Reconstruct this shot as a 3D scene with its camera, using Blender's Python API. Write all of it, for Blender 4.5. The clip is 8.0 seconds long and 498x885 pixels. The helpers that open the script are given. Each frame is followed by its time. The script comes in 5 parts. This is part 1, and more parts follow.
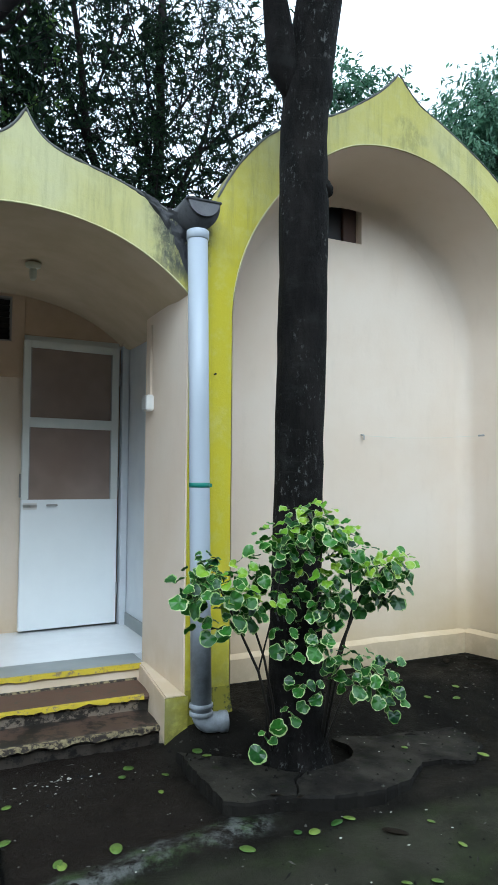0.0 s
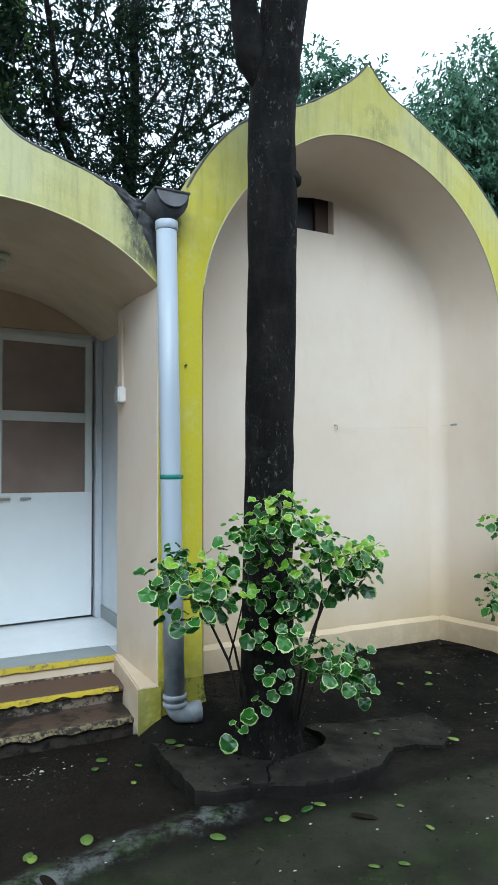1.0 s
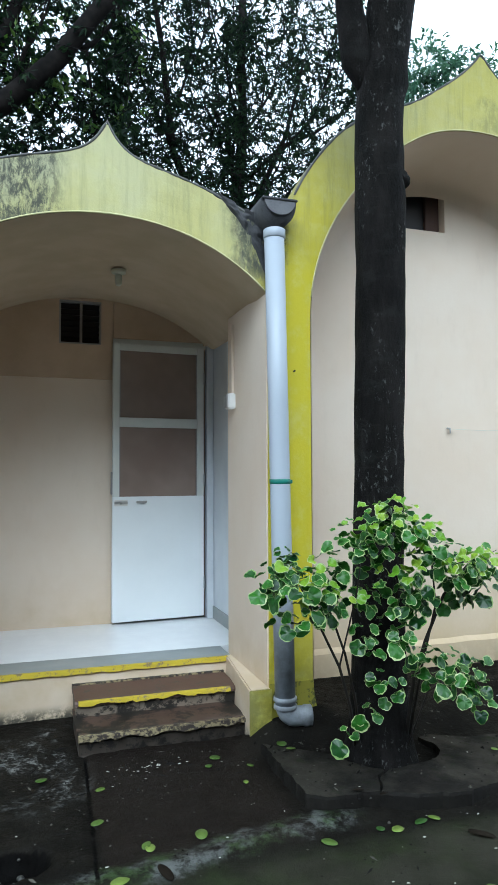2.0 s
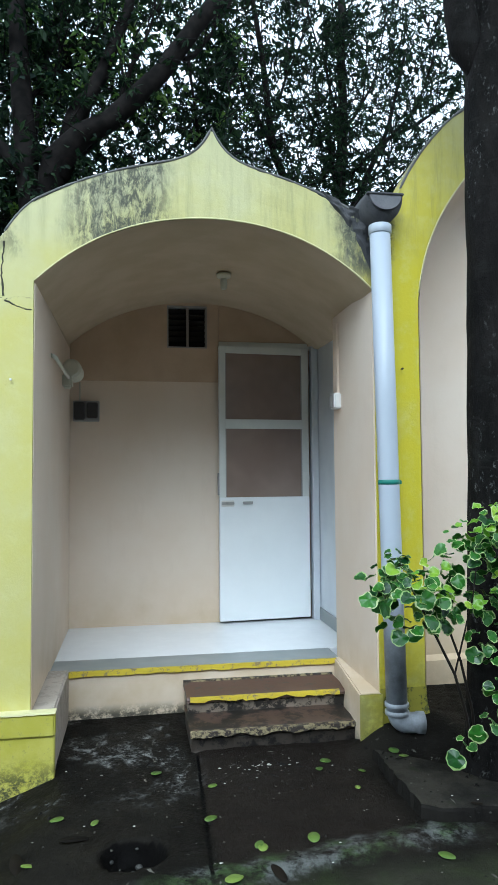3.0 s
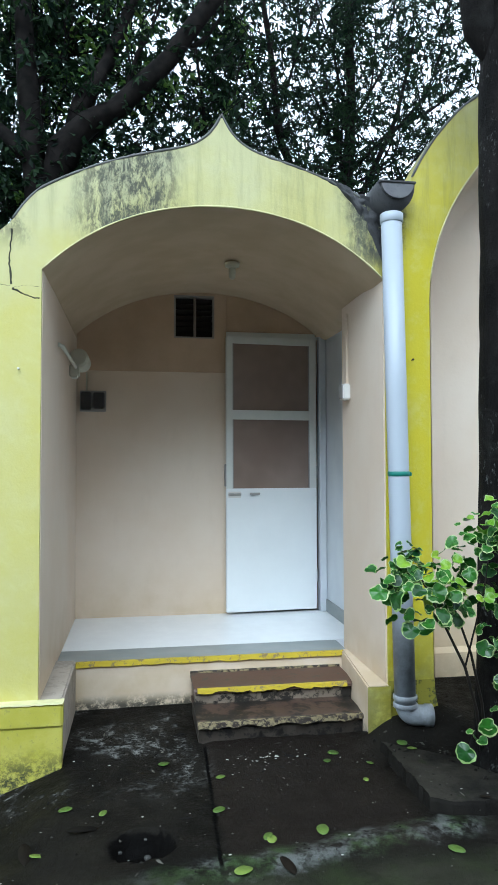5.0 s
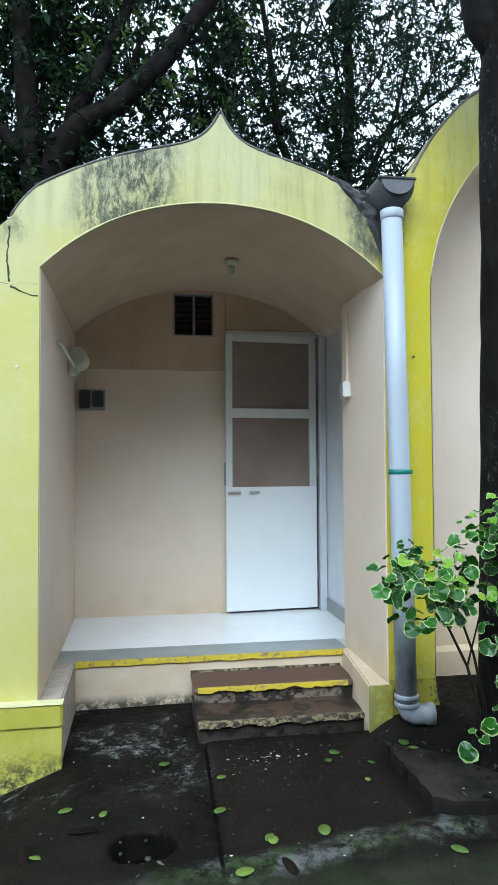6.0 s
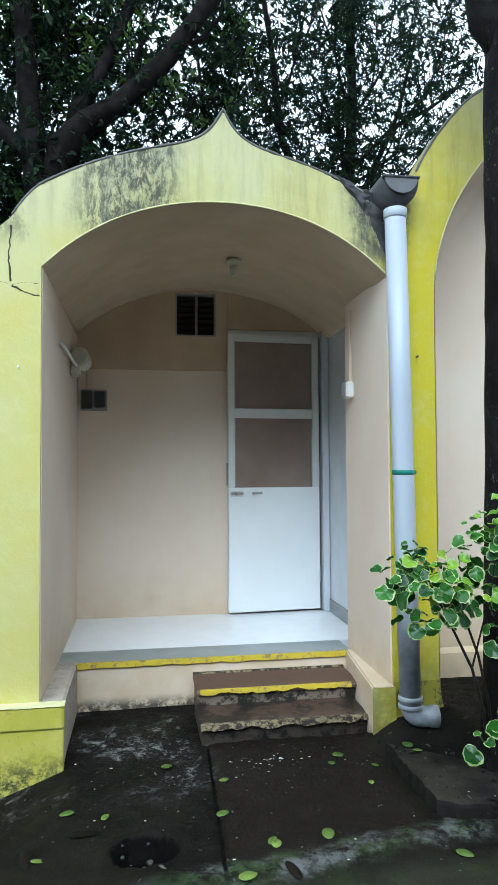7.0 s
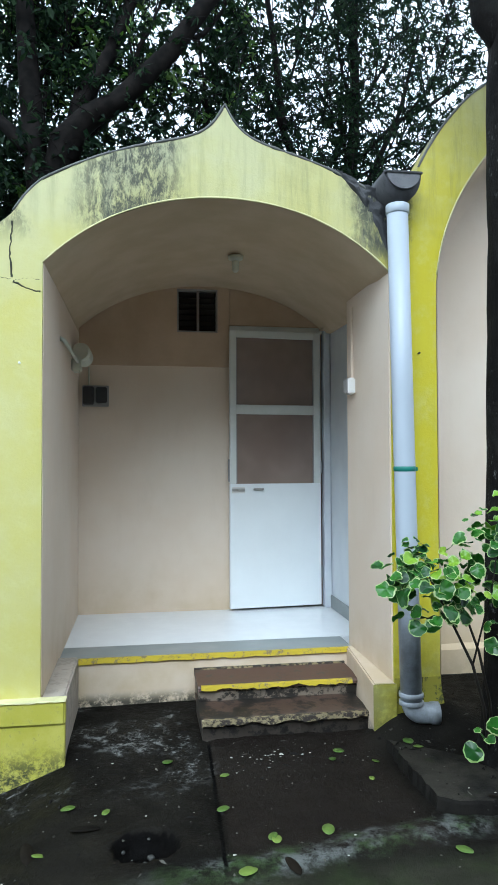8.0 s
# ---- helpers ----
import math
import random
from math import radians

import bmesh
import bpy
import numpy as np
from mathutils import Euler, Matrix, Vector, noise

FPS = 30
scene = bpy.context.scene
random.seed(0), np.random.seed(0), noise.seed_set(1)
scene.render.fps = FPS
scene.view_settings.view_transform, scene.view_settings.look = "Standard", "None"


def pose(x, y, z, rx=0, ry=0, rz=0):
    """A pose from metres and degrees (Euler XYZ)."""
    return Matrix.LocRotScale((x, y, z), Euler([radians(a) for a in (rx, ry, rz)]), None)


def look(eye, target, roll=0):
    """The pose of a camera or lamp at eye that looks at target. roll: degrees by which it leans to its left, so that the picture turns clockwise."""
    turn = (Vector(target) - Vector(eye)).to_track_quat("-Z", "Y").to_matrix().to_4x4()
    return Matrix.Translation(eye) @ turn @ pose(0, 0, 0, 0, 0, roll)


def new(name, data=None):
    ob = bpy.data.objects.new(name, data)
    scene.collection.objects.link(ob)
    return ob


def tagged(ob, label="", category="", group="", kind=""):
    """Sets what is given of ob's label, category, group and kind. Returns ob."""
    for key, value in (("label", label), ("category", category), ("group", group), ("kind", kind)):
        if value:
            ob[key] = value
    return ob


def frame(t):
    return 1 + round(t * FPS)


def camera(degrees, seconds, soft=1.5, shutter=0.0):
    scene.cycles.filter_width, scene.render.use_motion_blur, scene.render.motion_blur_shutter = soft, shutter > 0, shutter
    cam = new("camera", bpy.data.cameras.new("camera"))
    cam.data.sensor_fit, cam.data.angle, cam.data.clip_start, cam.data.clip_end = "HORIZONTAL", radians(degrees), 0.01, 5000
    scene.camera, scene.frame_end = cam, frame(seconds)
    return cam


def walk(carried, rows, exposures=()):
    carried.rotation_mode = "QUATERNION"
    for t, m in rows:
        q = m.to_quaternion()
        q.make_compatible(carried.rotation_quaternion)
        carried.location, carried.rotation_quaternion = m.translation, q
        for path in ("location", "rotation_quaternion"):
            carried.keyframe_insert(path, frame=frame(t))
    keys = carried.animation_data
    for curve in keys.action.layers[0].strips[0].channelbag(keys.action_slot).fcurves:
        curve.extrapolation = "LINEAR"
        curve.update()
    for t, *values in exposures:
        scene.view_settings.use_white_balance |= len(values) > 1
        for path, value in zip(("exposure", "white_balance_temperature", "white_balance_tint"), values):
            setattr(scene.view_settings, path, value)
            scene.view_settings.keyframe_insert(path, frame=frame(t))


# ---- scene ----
cam = camera(40.1, 8.0, soft=1.2)
PATH = [
    (0, (-0.383, -3.152, 1.261), (0.483, -1.352, 1.369), 0.4),
    (0.5, (-0.356, -3.175, 1.262), (0.583, -1.413, 1.375), -0.6),
    (0.6, (-0.345, -3.174, 1.262), (0.577, -1.402, 1.363), -0.2),
    (1, (-0.334, -3.18, 1.263), (0.578, -1.402, 1.344), -0.2),
    (1.5, (-0.336, -3.193, 1.266), (0.48, -1.369, 1.353), -0.5),
    (1.8, (-0.335, -3.204, 1.265), (0.379, -1.337, 1.358), -0.1),
    (2, (-0.343, -3.2, 1.266), (0.276, -1.3, 1.36), -0.2),
    (2.2, (-0.348, -3.188, 1.26), (0.201, -1.267, 1.357), -0.2),
    (3.3, (-0.363, -3.184, 1.269), (-0.061, -1.209, 1.366), -0.5),
    (3.5, (-0.364, -3.168, 1.264), (-0.046, -1.196, 1.363), -0.7),
    (4, (-0.371, -3.162, 1.261), (-0.04, -1.192, 1.35), -0.4),
    (4.5, (-0.381, -3.157, 1.264), (-0.071, -1.183, 1.345), -0.3),
    (4.7, (-0.381, -3.161, 1.266), (-0.064, -1.188, 1.342), -0.1),
    (6, (-0.381, -3.139, 1.264), (-0.061, -1.166, 1.332), -0.3),
    (6.5, (-0.377, -3.134, 1.266), (-0.057, -1.162, 1.343), -0.2),
    (7, (-0.381, -3.12, 1.263), (-0.067, -1.146, 1.333), -0.3),
    (7.5, (-0.371, -3.119, 1.264), (-0.037, -1.148, 1.332), -0.5),
    (8, (-0.377, -3.118, 1.265), (-0.069, -1.143, 1.323), -0.2),
]
walk(cam, [(t, look(eye, target, roll)) for t, eye, target, roll in PATH], exposures=[(0.0, 0.66, 5500, 1), (1.2, 0.66, 5500, 1), (3.0, 0.84, 5500, 1), (8.0, 0.92, 5500, 1)])

# ---- world and light: a bright overcast day ----
world = bpy.data.worlds.new("world")
scene.world = world
world.use_nodes = True
wn = world.node_tree.nodes
wl = world.node_tree.links
sky = wn.new("ShaderNodeTexSky")
sky.sky_type = 'NISHITA'
sky.sun_disc = False
sky.sun_elevation = radians(46)
sky.sun_rotation = radians(198)
sky.air_density = 1.0
sky.dust_density = 6.0
sky.ozone_density = 1.0
grey = wn.new("ShaderNodeHueSaturation")
grey.inputs["Saturation"].default_value = 0.22
wl.new(sky.outputs["Color"], grey.inputs["Color"])
# an even layer of white cloud over the clear sky's own light
cloud = wn.new("ShaderNodeMix")
cloud.data_type = 'RGBA'
cloud.inputs[0].default_value = 0.72
cloud.inputs[7].default_value = (13.6, 14.2, 15.0, 1)
wl.new(grey.outputs["Color"], cloud.inputs[6])
wl.new(cloud.outputs[2], wn["Background"].inputs["Color"])
wn["Background"].inputs["Strength"].default_value = 0.12

sun_data = bpy.data.lights.new("sun", 'SUN')
sun_data.energy = 1.5
sun_data.angle = radians(45)
sun_data.color = (0.97, 0.99, 1.0)
sun = new("sun", sun_data)
sun.matrix_world = look((-3, -11, 12), (0.5, 0, 0))


# ---- materials ----
def mat(name, base, rough=0.7, metal=0.0, spec=0.5):
    m = bpy.data.materials.new(name)
    m.use_nodes = True
    b = m.node_tree.nodes["Principled BSDF"]
    b.inputs["Base Color"].default_value = (*base, 1)
    b.inputs["Roughness"].default_value = rough
    b.inputs["Metallic"].default_value = metal
    b.inputs["Specular IOR Level"].default_value = spec
    return m


class Nodes:
    """Short hand for building one material's node tree."""

    def __init__(self, m):
        self.m, self.n, self.l = m, m.node_tree.nodes, m.node_tree.links
        self.b = self.n["Principled BSDF"]
        self.co = self.n.new("ShaderNodeNewGeometry").outputs["Position"]

    def noise(self, scale, detail=5, rough=0.6, stretch=None, dist=0.0):
        t = self.n.new("ShaderNodeTexNoise")
        t.inputs["Scale"].default_value = scale
        t.inputs["Detail"].default_value = detail
        t.inputs["Roughness"].default_value = rough
        t.inputs["Distortion"].default_value = dist
        src = self.co
        if stretch:
            mp = self.n.new("ShaderNodeMapping")
            mp.inputs["Scale"].default_value = stretch
            self.l.new(self.co, mp.inputs["Vector"])
            src = mp.outputs["Vector"]
        self.l.new(src, t.inputs["Vector"])
        return t.outputs["Fac"]

    def ramp(self, fac, a, b, lo=0.0, hi=1.0):
        r = self.n.new("ShaderNodeMapRange")
        r.interpolation_type = 'SMOOTHSTEP'
        for k, v in (("From Min", a), ("From Max", b), ("To Min", lo), ("To Max", hi)):
            r.inputs[k].default_value = v
        self.l.new(fac, r.inputs["Value"])
        return r.outputs["Result"]

    def mathn(self, op, a, b=None):
        r = self.n.new("ShaderNodeMath")
        r.operation = op
        for i, v in enumerate((a, b)):
            if v is None:
                continue
            if isinstance(v, (int, float)):
                r.inputs[i].default_value = v
            else:
                self.l.new(v, r.inputs[i])
        return r.outputs[0]

    def mix(self, fac, a, b):
        r = self.n.new("ShaderNodeMix")
        r.data_type = 'RGBA'
        for sock, v in ((r.inputs[0], fac), (r.inputs[6], a), (r.inputs[7], b)):
            if isinstance(v, (int, float)):
                sock.default_value = v
            elif isinstance(v, tuple):
                sock.default_value = (*v, 1)
            else:
                self.l.new(v, sock)
        return r.outputs[2]

    def xyz(self):
        s = self.n.new("ShaderNodeSeparateXYZ")
        self.l.new(self.co, s.inputs[0])
        return s.outputs[0], s.outputs[1], s.outputs[2]

    def random(self):
        return self.n.new("ShaderNodeObjectInfo").outputs["Random"]

    def island(self):
        return self.n.new("ShaderNodeNewGeometry").outputs["Random Per Island"]

    def color(self, c):
        self.l.new(c, self.b.inputs["Base Color"])

    def rough(self, r):
        self.l.new(r, self.b.inputs["Roughness"])

    def bump(self, h, strength=0.3, dist=0.01):
        bp = self.n.new("ShaderNodeBump")
        bp.inputs["Strength"].default_value = strength
        bp.inputs["Distance"].default_value = dist
        self.l.new(h, bp.inputs["Height"])
        self.l.new(bp.outputs["Normal"], self.b.inputs["Normal"])


def yellow_paint():
    m = mat("yellow_paint", (0.64, 0.61, 0.14), 0.75)
    k = Nodes(m)
    x, y, z = k.xyz()
    # paint is paler and greener in broad patches, high up and on the porch bay
    pale_mix = k.mathn('ADD', k.ramp(z, 1.9, 3.3, 0, 0.6), k.ramp(x, 0.85, 0.6, 0, 0.62))
    pale_mix = k.mathn('ADD', pale_mix, k.ramp(k.noise(1.7), 0.35, 0.7, -0.2, 0.2))
    c = k.mix(pale_mix, (0.52, 0.45, 0.012), (0.535, 0.515, 0.275))
    c = k.mix(k.ramp(k.noise(14, 6), 0.45, 0.75, 0, 0.22), c, (0.62, 0.63, 0.32))
    # rain streaks and black algae, running down from the rim
    streak = k.noise(9, 6, 0.7, (1.6, 1.0, 0.16))
    band = k.mathn('MULTIPLY', k.ramp(z, 2.2, 2.6), k.ramp(streak, 0.46, 0.72, 0, 0.36))
    c = k.mix(band, c, (0.13, 0.13, 0.07))
    # black algae in patches of its own: a broad one on the low arch, one by the spout, thin traces elsewhere
    nx = k.mathn('ADD', x, k.mathn('MULTIPLY', k.mathn('SUBTRACT', k.noise(4, 5), 0.5), 0.35))
    where = k.mathn('MULTIPLY', k.ramp(nx, -0.72, -0.5), k.ramp(nx, -0.12, -0.30))
    where = k.mathn('MAXIMUM', where, k.mathn('MULTIPLY', k.ramp(nx, 0.56, 0.72), k.ramp(nx, 0.92, 0.86)))
    where = k.mathn('MAXIMUM', where, k.mathn('MULTIPLY', k.ramp(nx, -0.88, -0.94), 0.7))
    soot = k.mathn('MULTIPLY', k.ramp(nx, 0.60, 0.78), k.ramp(nx, 0.88, 0.82))
    soot = k.mathn('MULTIPLY', k.mathn('MULTIPLY', soot, k.ramp(z, 2.14, 2.34)), k.ramp(k.noise(16, 8, 0.75, (1.3, 1, 0.4)), 0.36, 0.52))
    c = k.mix(soot, c, (0.03, 0.032, 0.03))
    where = k.mathn('MAXIMUM', where, k.ramp(k.noise(2.6, 2), 0.58, 0.68, 0, 0.3))
    spots = k.mathn('MULTIPLY', k.ramp(k.noise(17, 10, 0.85, (1.2, 1, 0.5), 0.4), 0.42, 0.56), where)
    film = k.mathn('MULTIPLY', where, k.mathn('MULTIPLY', k.ramp(z, 2.2, 2.4), k.ramp(k.noise(7, 5, 0.6, (1.4, 1, 0.2)), 0.35, 0.6, 0, 0.5)))
    c = k.mix(film, c, (0.24, 0.25, 0.19))
    c = k.mix(k.mathn('MULTIPLY', spots, k.ramp(z, 2.2, 2.4, 0.0, 0.92)), c, (0.045, 0.05, 0.04))
    # a grimy line along the top of the wall
    up = k.n.new("ShaderNodeSeparateXYZ")
    k.l.new(k.n.new("ShaderNodeNewGeometry").outputs["Normal"], up.inputs[0])
    c = k.mix(k.ramp(up.outputs[2], 0.3, 0.6, 0, 0.8), c, (0.06, 0.065, 0.045))
    low = k.mathn('MULTIPLY', k.mathn('MULTIPLY', k.ramp(x, 0.6, 0.7), k.ramp(z, 0.6, 0.05)), k.ramp(k.noise(12, 7, 0.7), 0.3, 0.6, 0.08, 0.6))
    c = k.mix(low, c, (0.10, 0.095, 0.012))
    foot = k.mathn('MULTIPLY', k.ramp(z, 0.16, -0.08), k.ramp(k.noise(44, 8, 0.75), 0.42, 0.62, 0.0, 0.8))
    c = k.mix(foot, c, (0.08, 0.085, 0.03))
    k.color(c)
    k.bump(k.noise(55, 6, 0.7), 0.35, 0.006)
    return m


def cream_paint():
    m = mat("cream_paint", (0.70, 0.61, 0.53), 0.65)
    k = Nodes(m)
    x, y, z = k.xyz()
    c = k.mix(k.ramp(k.noise(1.3, 4), 0.3, 0.7), (0.71, 0.585, 0.46), (0.75, 0.645, 0.535))
    c = k.mix(k.ramp(k.noise(10, 6, 0.7, (1, 1, 0.3)), 0.5, 0.8, 0, 0.25), c, (0.60, 0.50, 0.40))
    damp = k.mathn('MULTIPLY', k.ramp(z, 0.7, 0.12), k.ramp(k.noise(3, 5), 0.3, 0.7, 0.2, 0.8))
    c = k.mix(damp, c, (0.55, 0.42, 0.25))
    tide = k.mathn('MULTIPLY', k.mathn('MULTIPLY', k.ramp(z, 1.05, 0.25), k.ramp(x, 1.0, 1.05)), k.ramp(k.noise(2, 4), 0.3, 0.7, 0.4, 0.75))
    c = k.mix(tide, c, (0.60, 0.46, 0.27))
    splash = k.mathn('MULTIPLY', k.mathn('MULTIPLY', k.ramp(z, 0.34, 0.10), k.ramp(x, 1.0, 1.05)), k.ramp(k.noise(9, 7, 0.7), 0.25, 0.6, 0.15, 0.6))
    c = k.mix(splash, c, (0.34, 0.26, 0.16))
    dirt = k.mathn('MULTIPLY', k.ramp(z, 0.05, -0.02), k.ramp(k.noise(26, 8, 0.75), 0.35, 0.55))
    c = k.mix(dirt, c, (0.08, 0.07, 0.05))
    k.color(c)
    k.bump(k.noise(40, 5, 0.65), 0.2, 0.005)
    return m


def wet_ground():
    m = mat("wet_ground", (0.02, 0.02, 0.018), 0.5, 0.0, 0.04)
    k = Nodes(m)
    x, y, z = k.xyz()
    grain = k.noise(60, 8, 0.7)
    blot = k.noise(2.2, 6, 0.6)
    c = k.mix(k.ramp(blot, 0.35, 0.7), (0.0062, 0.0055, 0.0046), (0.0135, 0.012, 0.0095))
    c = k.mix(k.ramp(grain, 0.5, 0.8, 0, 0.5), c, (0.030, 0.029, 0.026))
    # mossy earth in front of the concrete
    moss = k.mathn('MULTIPLY', k.ramp(y, -0.9, -1.05), k.ramp(k.noise(5, 8, 0.7), 0.42, 0.62, 0.25, 1))
    c = k.mix(moss, c, (0.020, 0.029, 0.010))
    c = k.mix(k.mathn('MULTIPLY', k.ramp(y, -0.9, -1.05), k.ramp(k.noise(3.1, 5), 0.40, 0.62, 0.25, 0.8)), c, (0.034, 0.032, 0.024))
    # the ground is darker behind the tree, towards the niche
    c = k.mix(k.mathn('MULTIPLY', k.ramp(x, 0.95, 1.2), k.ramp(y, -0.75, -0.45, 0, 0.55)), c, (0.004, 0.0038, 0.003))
    # pale, mossy concrete lip across the path
    ny = k.mathn('ADD', y, k.mathn('MULTIPLY', k.mathn('SUBTRACT', k.noise(6, 6, 0.7), 0.5), 0.20))
    ny = k.mathn('ADD', k.mathn('MULTIPLY', x, -0.14), k.mathn('ADD', ny, 0.025))
    lip = k.mathn('MULTIPLY', k.ramp(ny, -0.98, -0.92), k.ramp(ny, -0.80, -0.86))
    lip = k.mathn('MULTIPLY', lip, k.mathn('MULTIPLY', k.ramp(x, 0.95, 0.72), k.ramp(x, -0.45, -0.05, 0.1, 1)))
    lip = k.mathn('MULTIPLY', lip, k.ramp(k.noise(13, 10, 0.82), 0.42, 0.6))
    c = k.mix(lip, c, k.mix(k.ramp(k.noise(7, 5), 0.42, 0.58), (0.12, 0.125, 0.118), (0.045, 0.070, 0.028)))
    # worn, chalky patches before the landing
    patch = k.mathn('MULTIPLY', k.ramp(k.noise(16, 8, 0.8), 0.50, 0.66), k.ramp(k.noise(2.6, 3, 0.5), 0.44, 0.56))
    patch = k.mathn('MULTIPLY', patch, k.ramp(x, 0.0, -0.2))
    c = k.mix(k.mathn('MULTIPLY', patch, k.ramp(y, -0.5, -0.15)), c, (0.17, 0.17, 0.16))
    # dry brown slab before the steps
    c = k.mix(k.mathn('MULTIPLY', k.mathn('MULTIPLY', k.ramp(x, -0.1, -0.06), k.ramp(x, 0.72, 0.6)), k.ramp(y, -0.95, -0.85, 0, 0.35)), c, (0.022, 0.016, 0.013))
    # dirt in the joint between the two slabs
    jx = k.mathn('ABSOLUTE', k.mathn('ADD', k.mathn('ADD', x, k.mathn('MULTIPLY', y, -0.04)), k.mathn('ADD', 0.068, k.mathn('MULTIPLY', k.noise(8, 4), 0.014))))
    joint = k.mathn('MULTIPLY', k.ramp(jx, 0.010, 0.004), k.mathn('MULTIPLY', k.ramp(y, -0.98, -0.9), k.ramp(y, 0.1, 0.05)))
    c = k.mix(joint, c, (0.002, 0.002, 0.002))
    # the pit's shade is put into the colour: near-black within the round drain pit
    px = k.mathn('DIVIDE', k.mathn('ADD', x, 0.365), 0.12)
    py = k.mathn('DIVIDE', k.mathn('ADD', y, 0.745), 0.10)
    pd = k.mathn('ADD', k.mathn('ADD', k.mathn('MULTIPLY', px, px), k.mathn('MULTIPLY', py, py)), k.mathn('MULTIPLY', k.noise(14, 5), 0.4))
    c = k.mix(k.ramp(pd, 1.22, 1.08), c, (0.0025, 0.0022, 0.002))
    k.color(c)
    k.rough(k.ramp(k.noise(4, 6, 0.65), 0.35, 0.7, 0.42, 0.85))
    k.bump(k.mathn('ADD', grain, k.mathn('MULTIPLY', k.noise(12, 6), 1.5)), 0.5, 0.012)
    return m


def concrete(name, a, b, rough=0.7):
    m = mat(name, a, rough)
    k = Nodes(m)
    c = k.mix(k.ramp(k.noise(4, 6, 0.65), 0.35, 0.7), a, b)
    c = k.mix(k.ramp(k.noise(45, 8, 0.75), 0.5, 0.75, 0, 0.6), c, tuple(v * 0.45 for v in a))
    k.color(c)
    k.rough(k.ramp(k.noise(6, 5), 0.3, 0.7, rough - 0.2, min(1, rough + 0.15)))
    k.bump(k.noise(50, 8, 0.7), 0.5, 0.008)
    return m


def worn(name, a, wear, amount=0.5, rough=0.6, scale=24):
    m = mat(name, a, rough)
    k = Nodes(m)
    c = k.mix(k.ramp(k.noise(3, 4), 0.3, 0.7, 0, 0.4), a, tuple(v * 0.7 for v in a))
    c = k.mix(k.ramp(k.noise(scale, 8, 0.75), 1 - amount * 0.9, 1.02 - amount * 0.8), c, wear)
    k.color(c)
    k.bump(k.noise(scale * 1.5, 7, 0.7), 0.3, 0.004)
    return m


def plain(name, a, b, rough=0.5, metal=0.0, scale=6, bump=0.05):
    m = mat(name, a, rough, metal)
    k = Nodes(m)
    k.color(k.mix(k.ramp(k.noise(scale, 5), 0.3, 0.7), a, b))
    k.rough(k.ramp(k.noise(scale * 4, 5), 0.3, 0.7, max(0.05, rough - 0.05), min(1, rough + 0.05)))
    if bump:
        k.bump(k.noise(scale * 8, 4), bump, 0.003)
    return m


def bark():
    m = mat("bark", (0.03, 0.026, 0.022), 0.9, 0.0, 0.12)
    k = Nodes(m)
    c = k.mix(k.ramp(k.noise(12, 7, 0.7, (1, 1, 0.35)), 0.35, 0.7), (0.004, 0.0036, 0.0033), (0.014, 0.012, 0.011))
    c = k.mix(k.mathn('MULTIPLY', k.ramp(k.noise(42, 6, 0.75, (1, 1, 0.6)), 0.56, 0.67), k.ramp(k.noise(3, 3), 0.47, 0.60)), c, (0.10, 0.10, 0.095))
    c = k.mix(k.ramp(k.noise(6, 6, 0.65, (1, 1, 1.8)), 0.53, 0.68, 0, 0.5), c, (0.020, 0.020, 0.018))
    c = k.mix(k.ramp(k.noise(9, 5, 0.7, (0.6, 0.6, 5)), 0.58, 0.66, 0, 0.45), c, (0.018, 0.016, 0.014))
    k.color(c)
    k.bump(k.noise(26, 8, 0.75, (1, 1, 0.4)), 0.8, 0.02)
    return m


def leaf_mat(name, dark, light, rough=0.45, trans=0.25, random_by_object=True):
    m = mat(name, dark, rough)
    k = Nodes(m)
    pick = k.mathn('FRACT', k.mathn('ADD', k.random(), k.island())) if random_by_object else k.island()
    c = k.mix(pick, dark, light)
    c = k.mix(k.ramp(k.noise(40, 5), 0.4, 0.7, 0, 0.35), c, tuple(v * 0.6 for v in dark))
    k.color(c)
    if trans:
        tr = k.n.new("ShaderNodeBsdfTranslucent")
        k.l.new(c, tr.inputs["Color"])
        mx = k.n.new("ShaderNodeMixShader")
        mx.inputs[0].default_value = trans
        k.l.new(k.b.outputs[0], mx.inputs[1])
        k.l.new(tr.outputs[0], mx.inputs[2])
        k.l.new(mx.outputs[0], k.n["Material Output"].inputs["Surface"])
    return m


YELLOW = yellow_paint()
CREAM = cream_paint()
GROUND = wet_ground()
SLAB = concrete("tree_slab_concrete", (0.019, 0.018, 0.0165), (0.036, 0.034, 0.029), 0.8)
k = Nodes(SLAB)
c = k.mix(k.ramp(k.noise(3.5, 6, 0.7), 0.38, 0.62), (0.010, 0.009, 0.008), (0.032, 0.029, 0.023))
c = k.mix(k.ramp(k.noise(60, 8, 0.8), 0.5, 0.72, 0, 0.7), c, (0.012, 0.012, 0.011))
c = k.mix(k.ramp(k.noise(12, 7, 0.7), 0.56, 0.68, 0, 0.6), c, (0.016, 0.022, 0.009))
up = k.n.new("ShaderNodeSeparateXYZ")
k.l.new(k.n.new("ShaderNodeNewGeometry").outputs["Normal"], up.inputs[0])
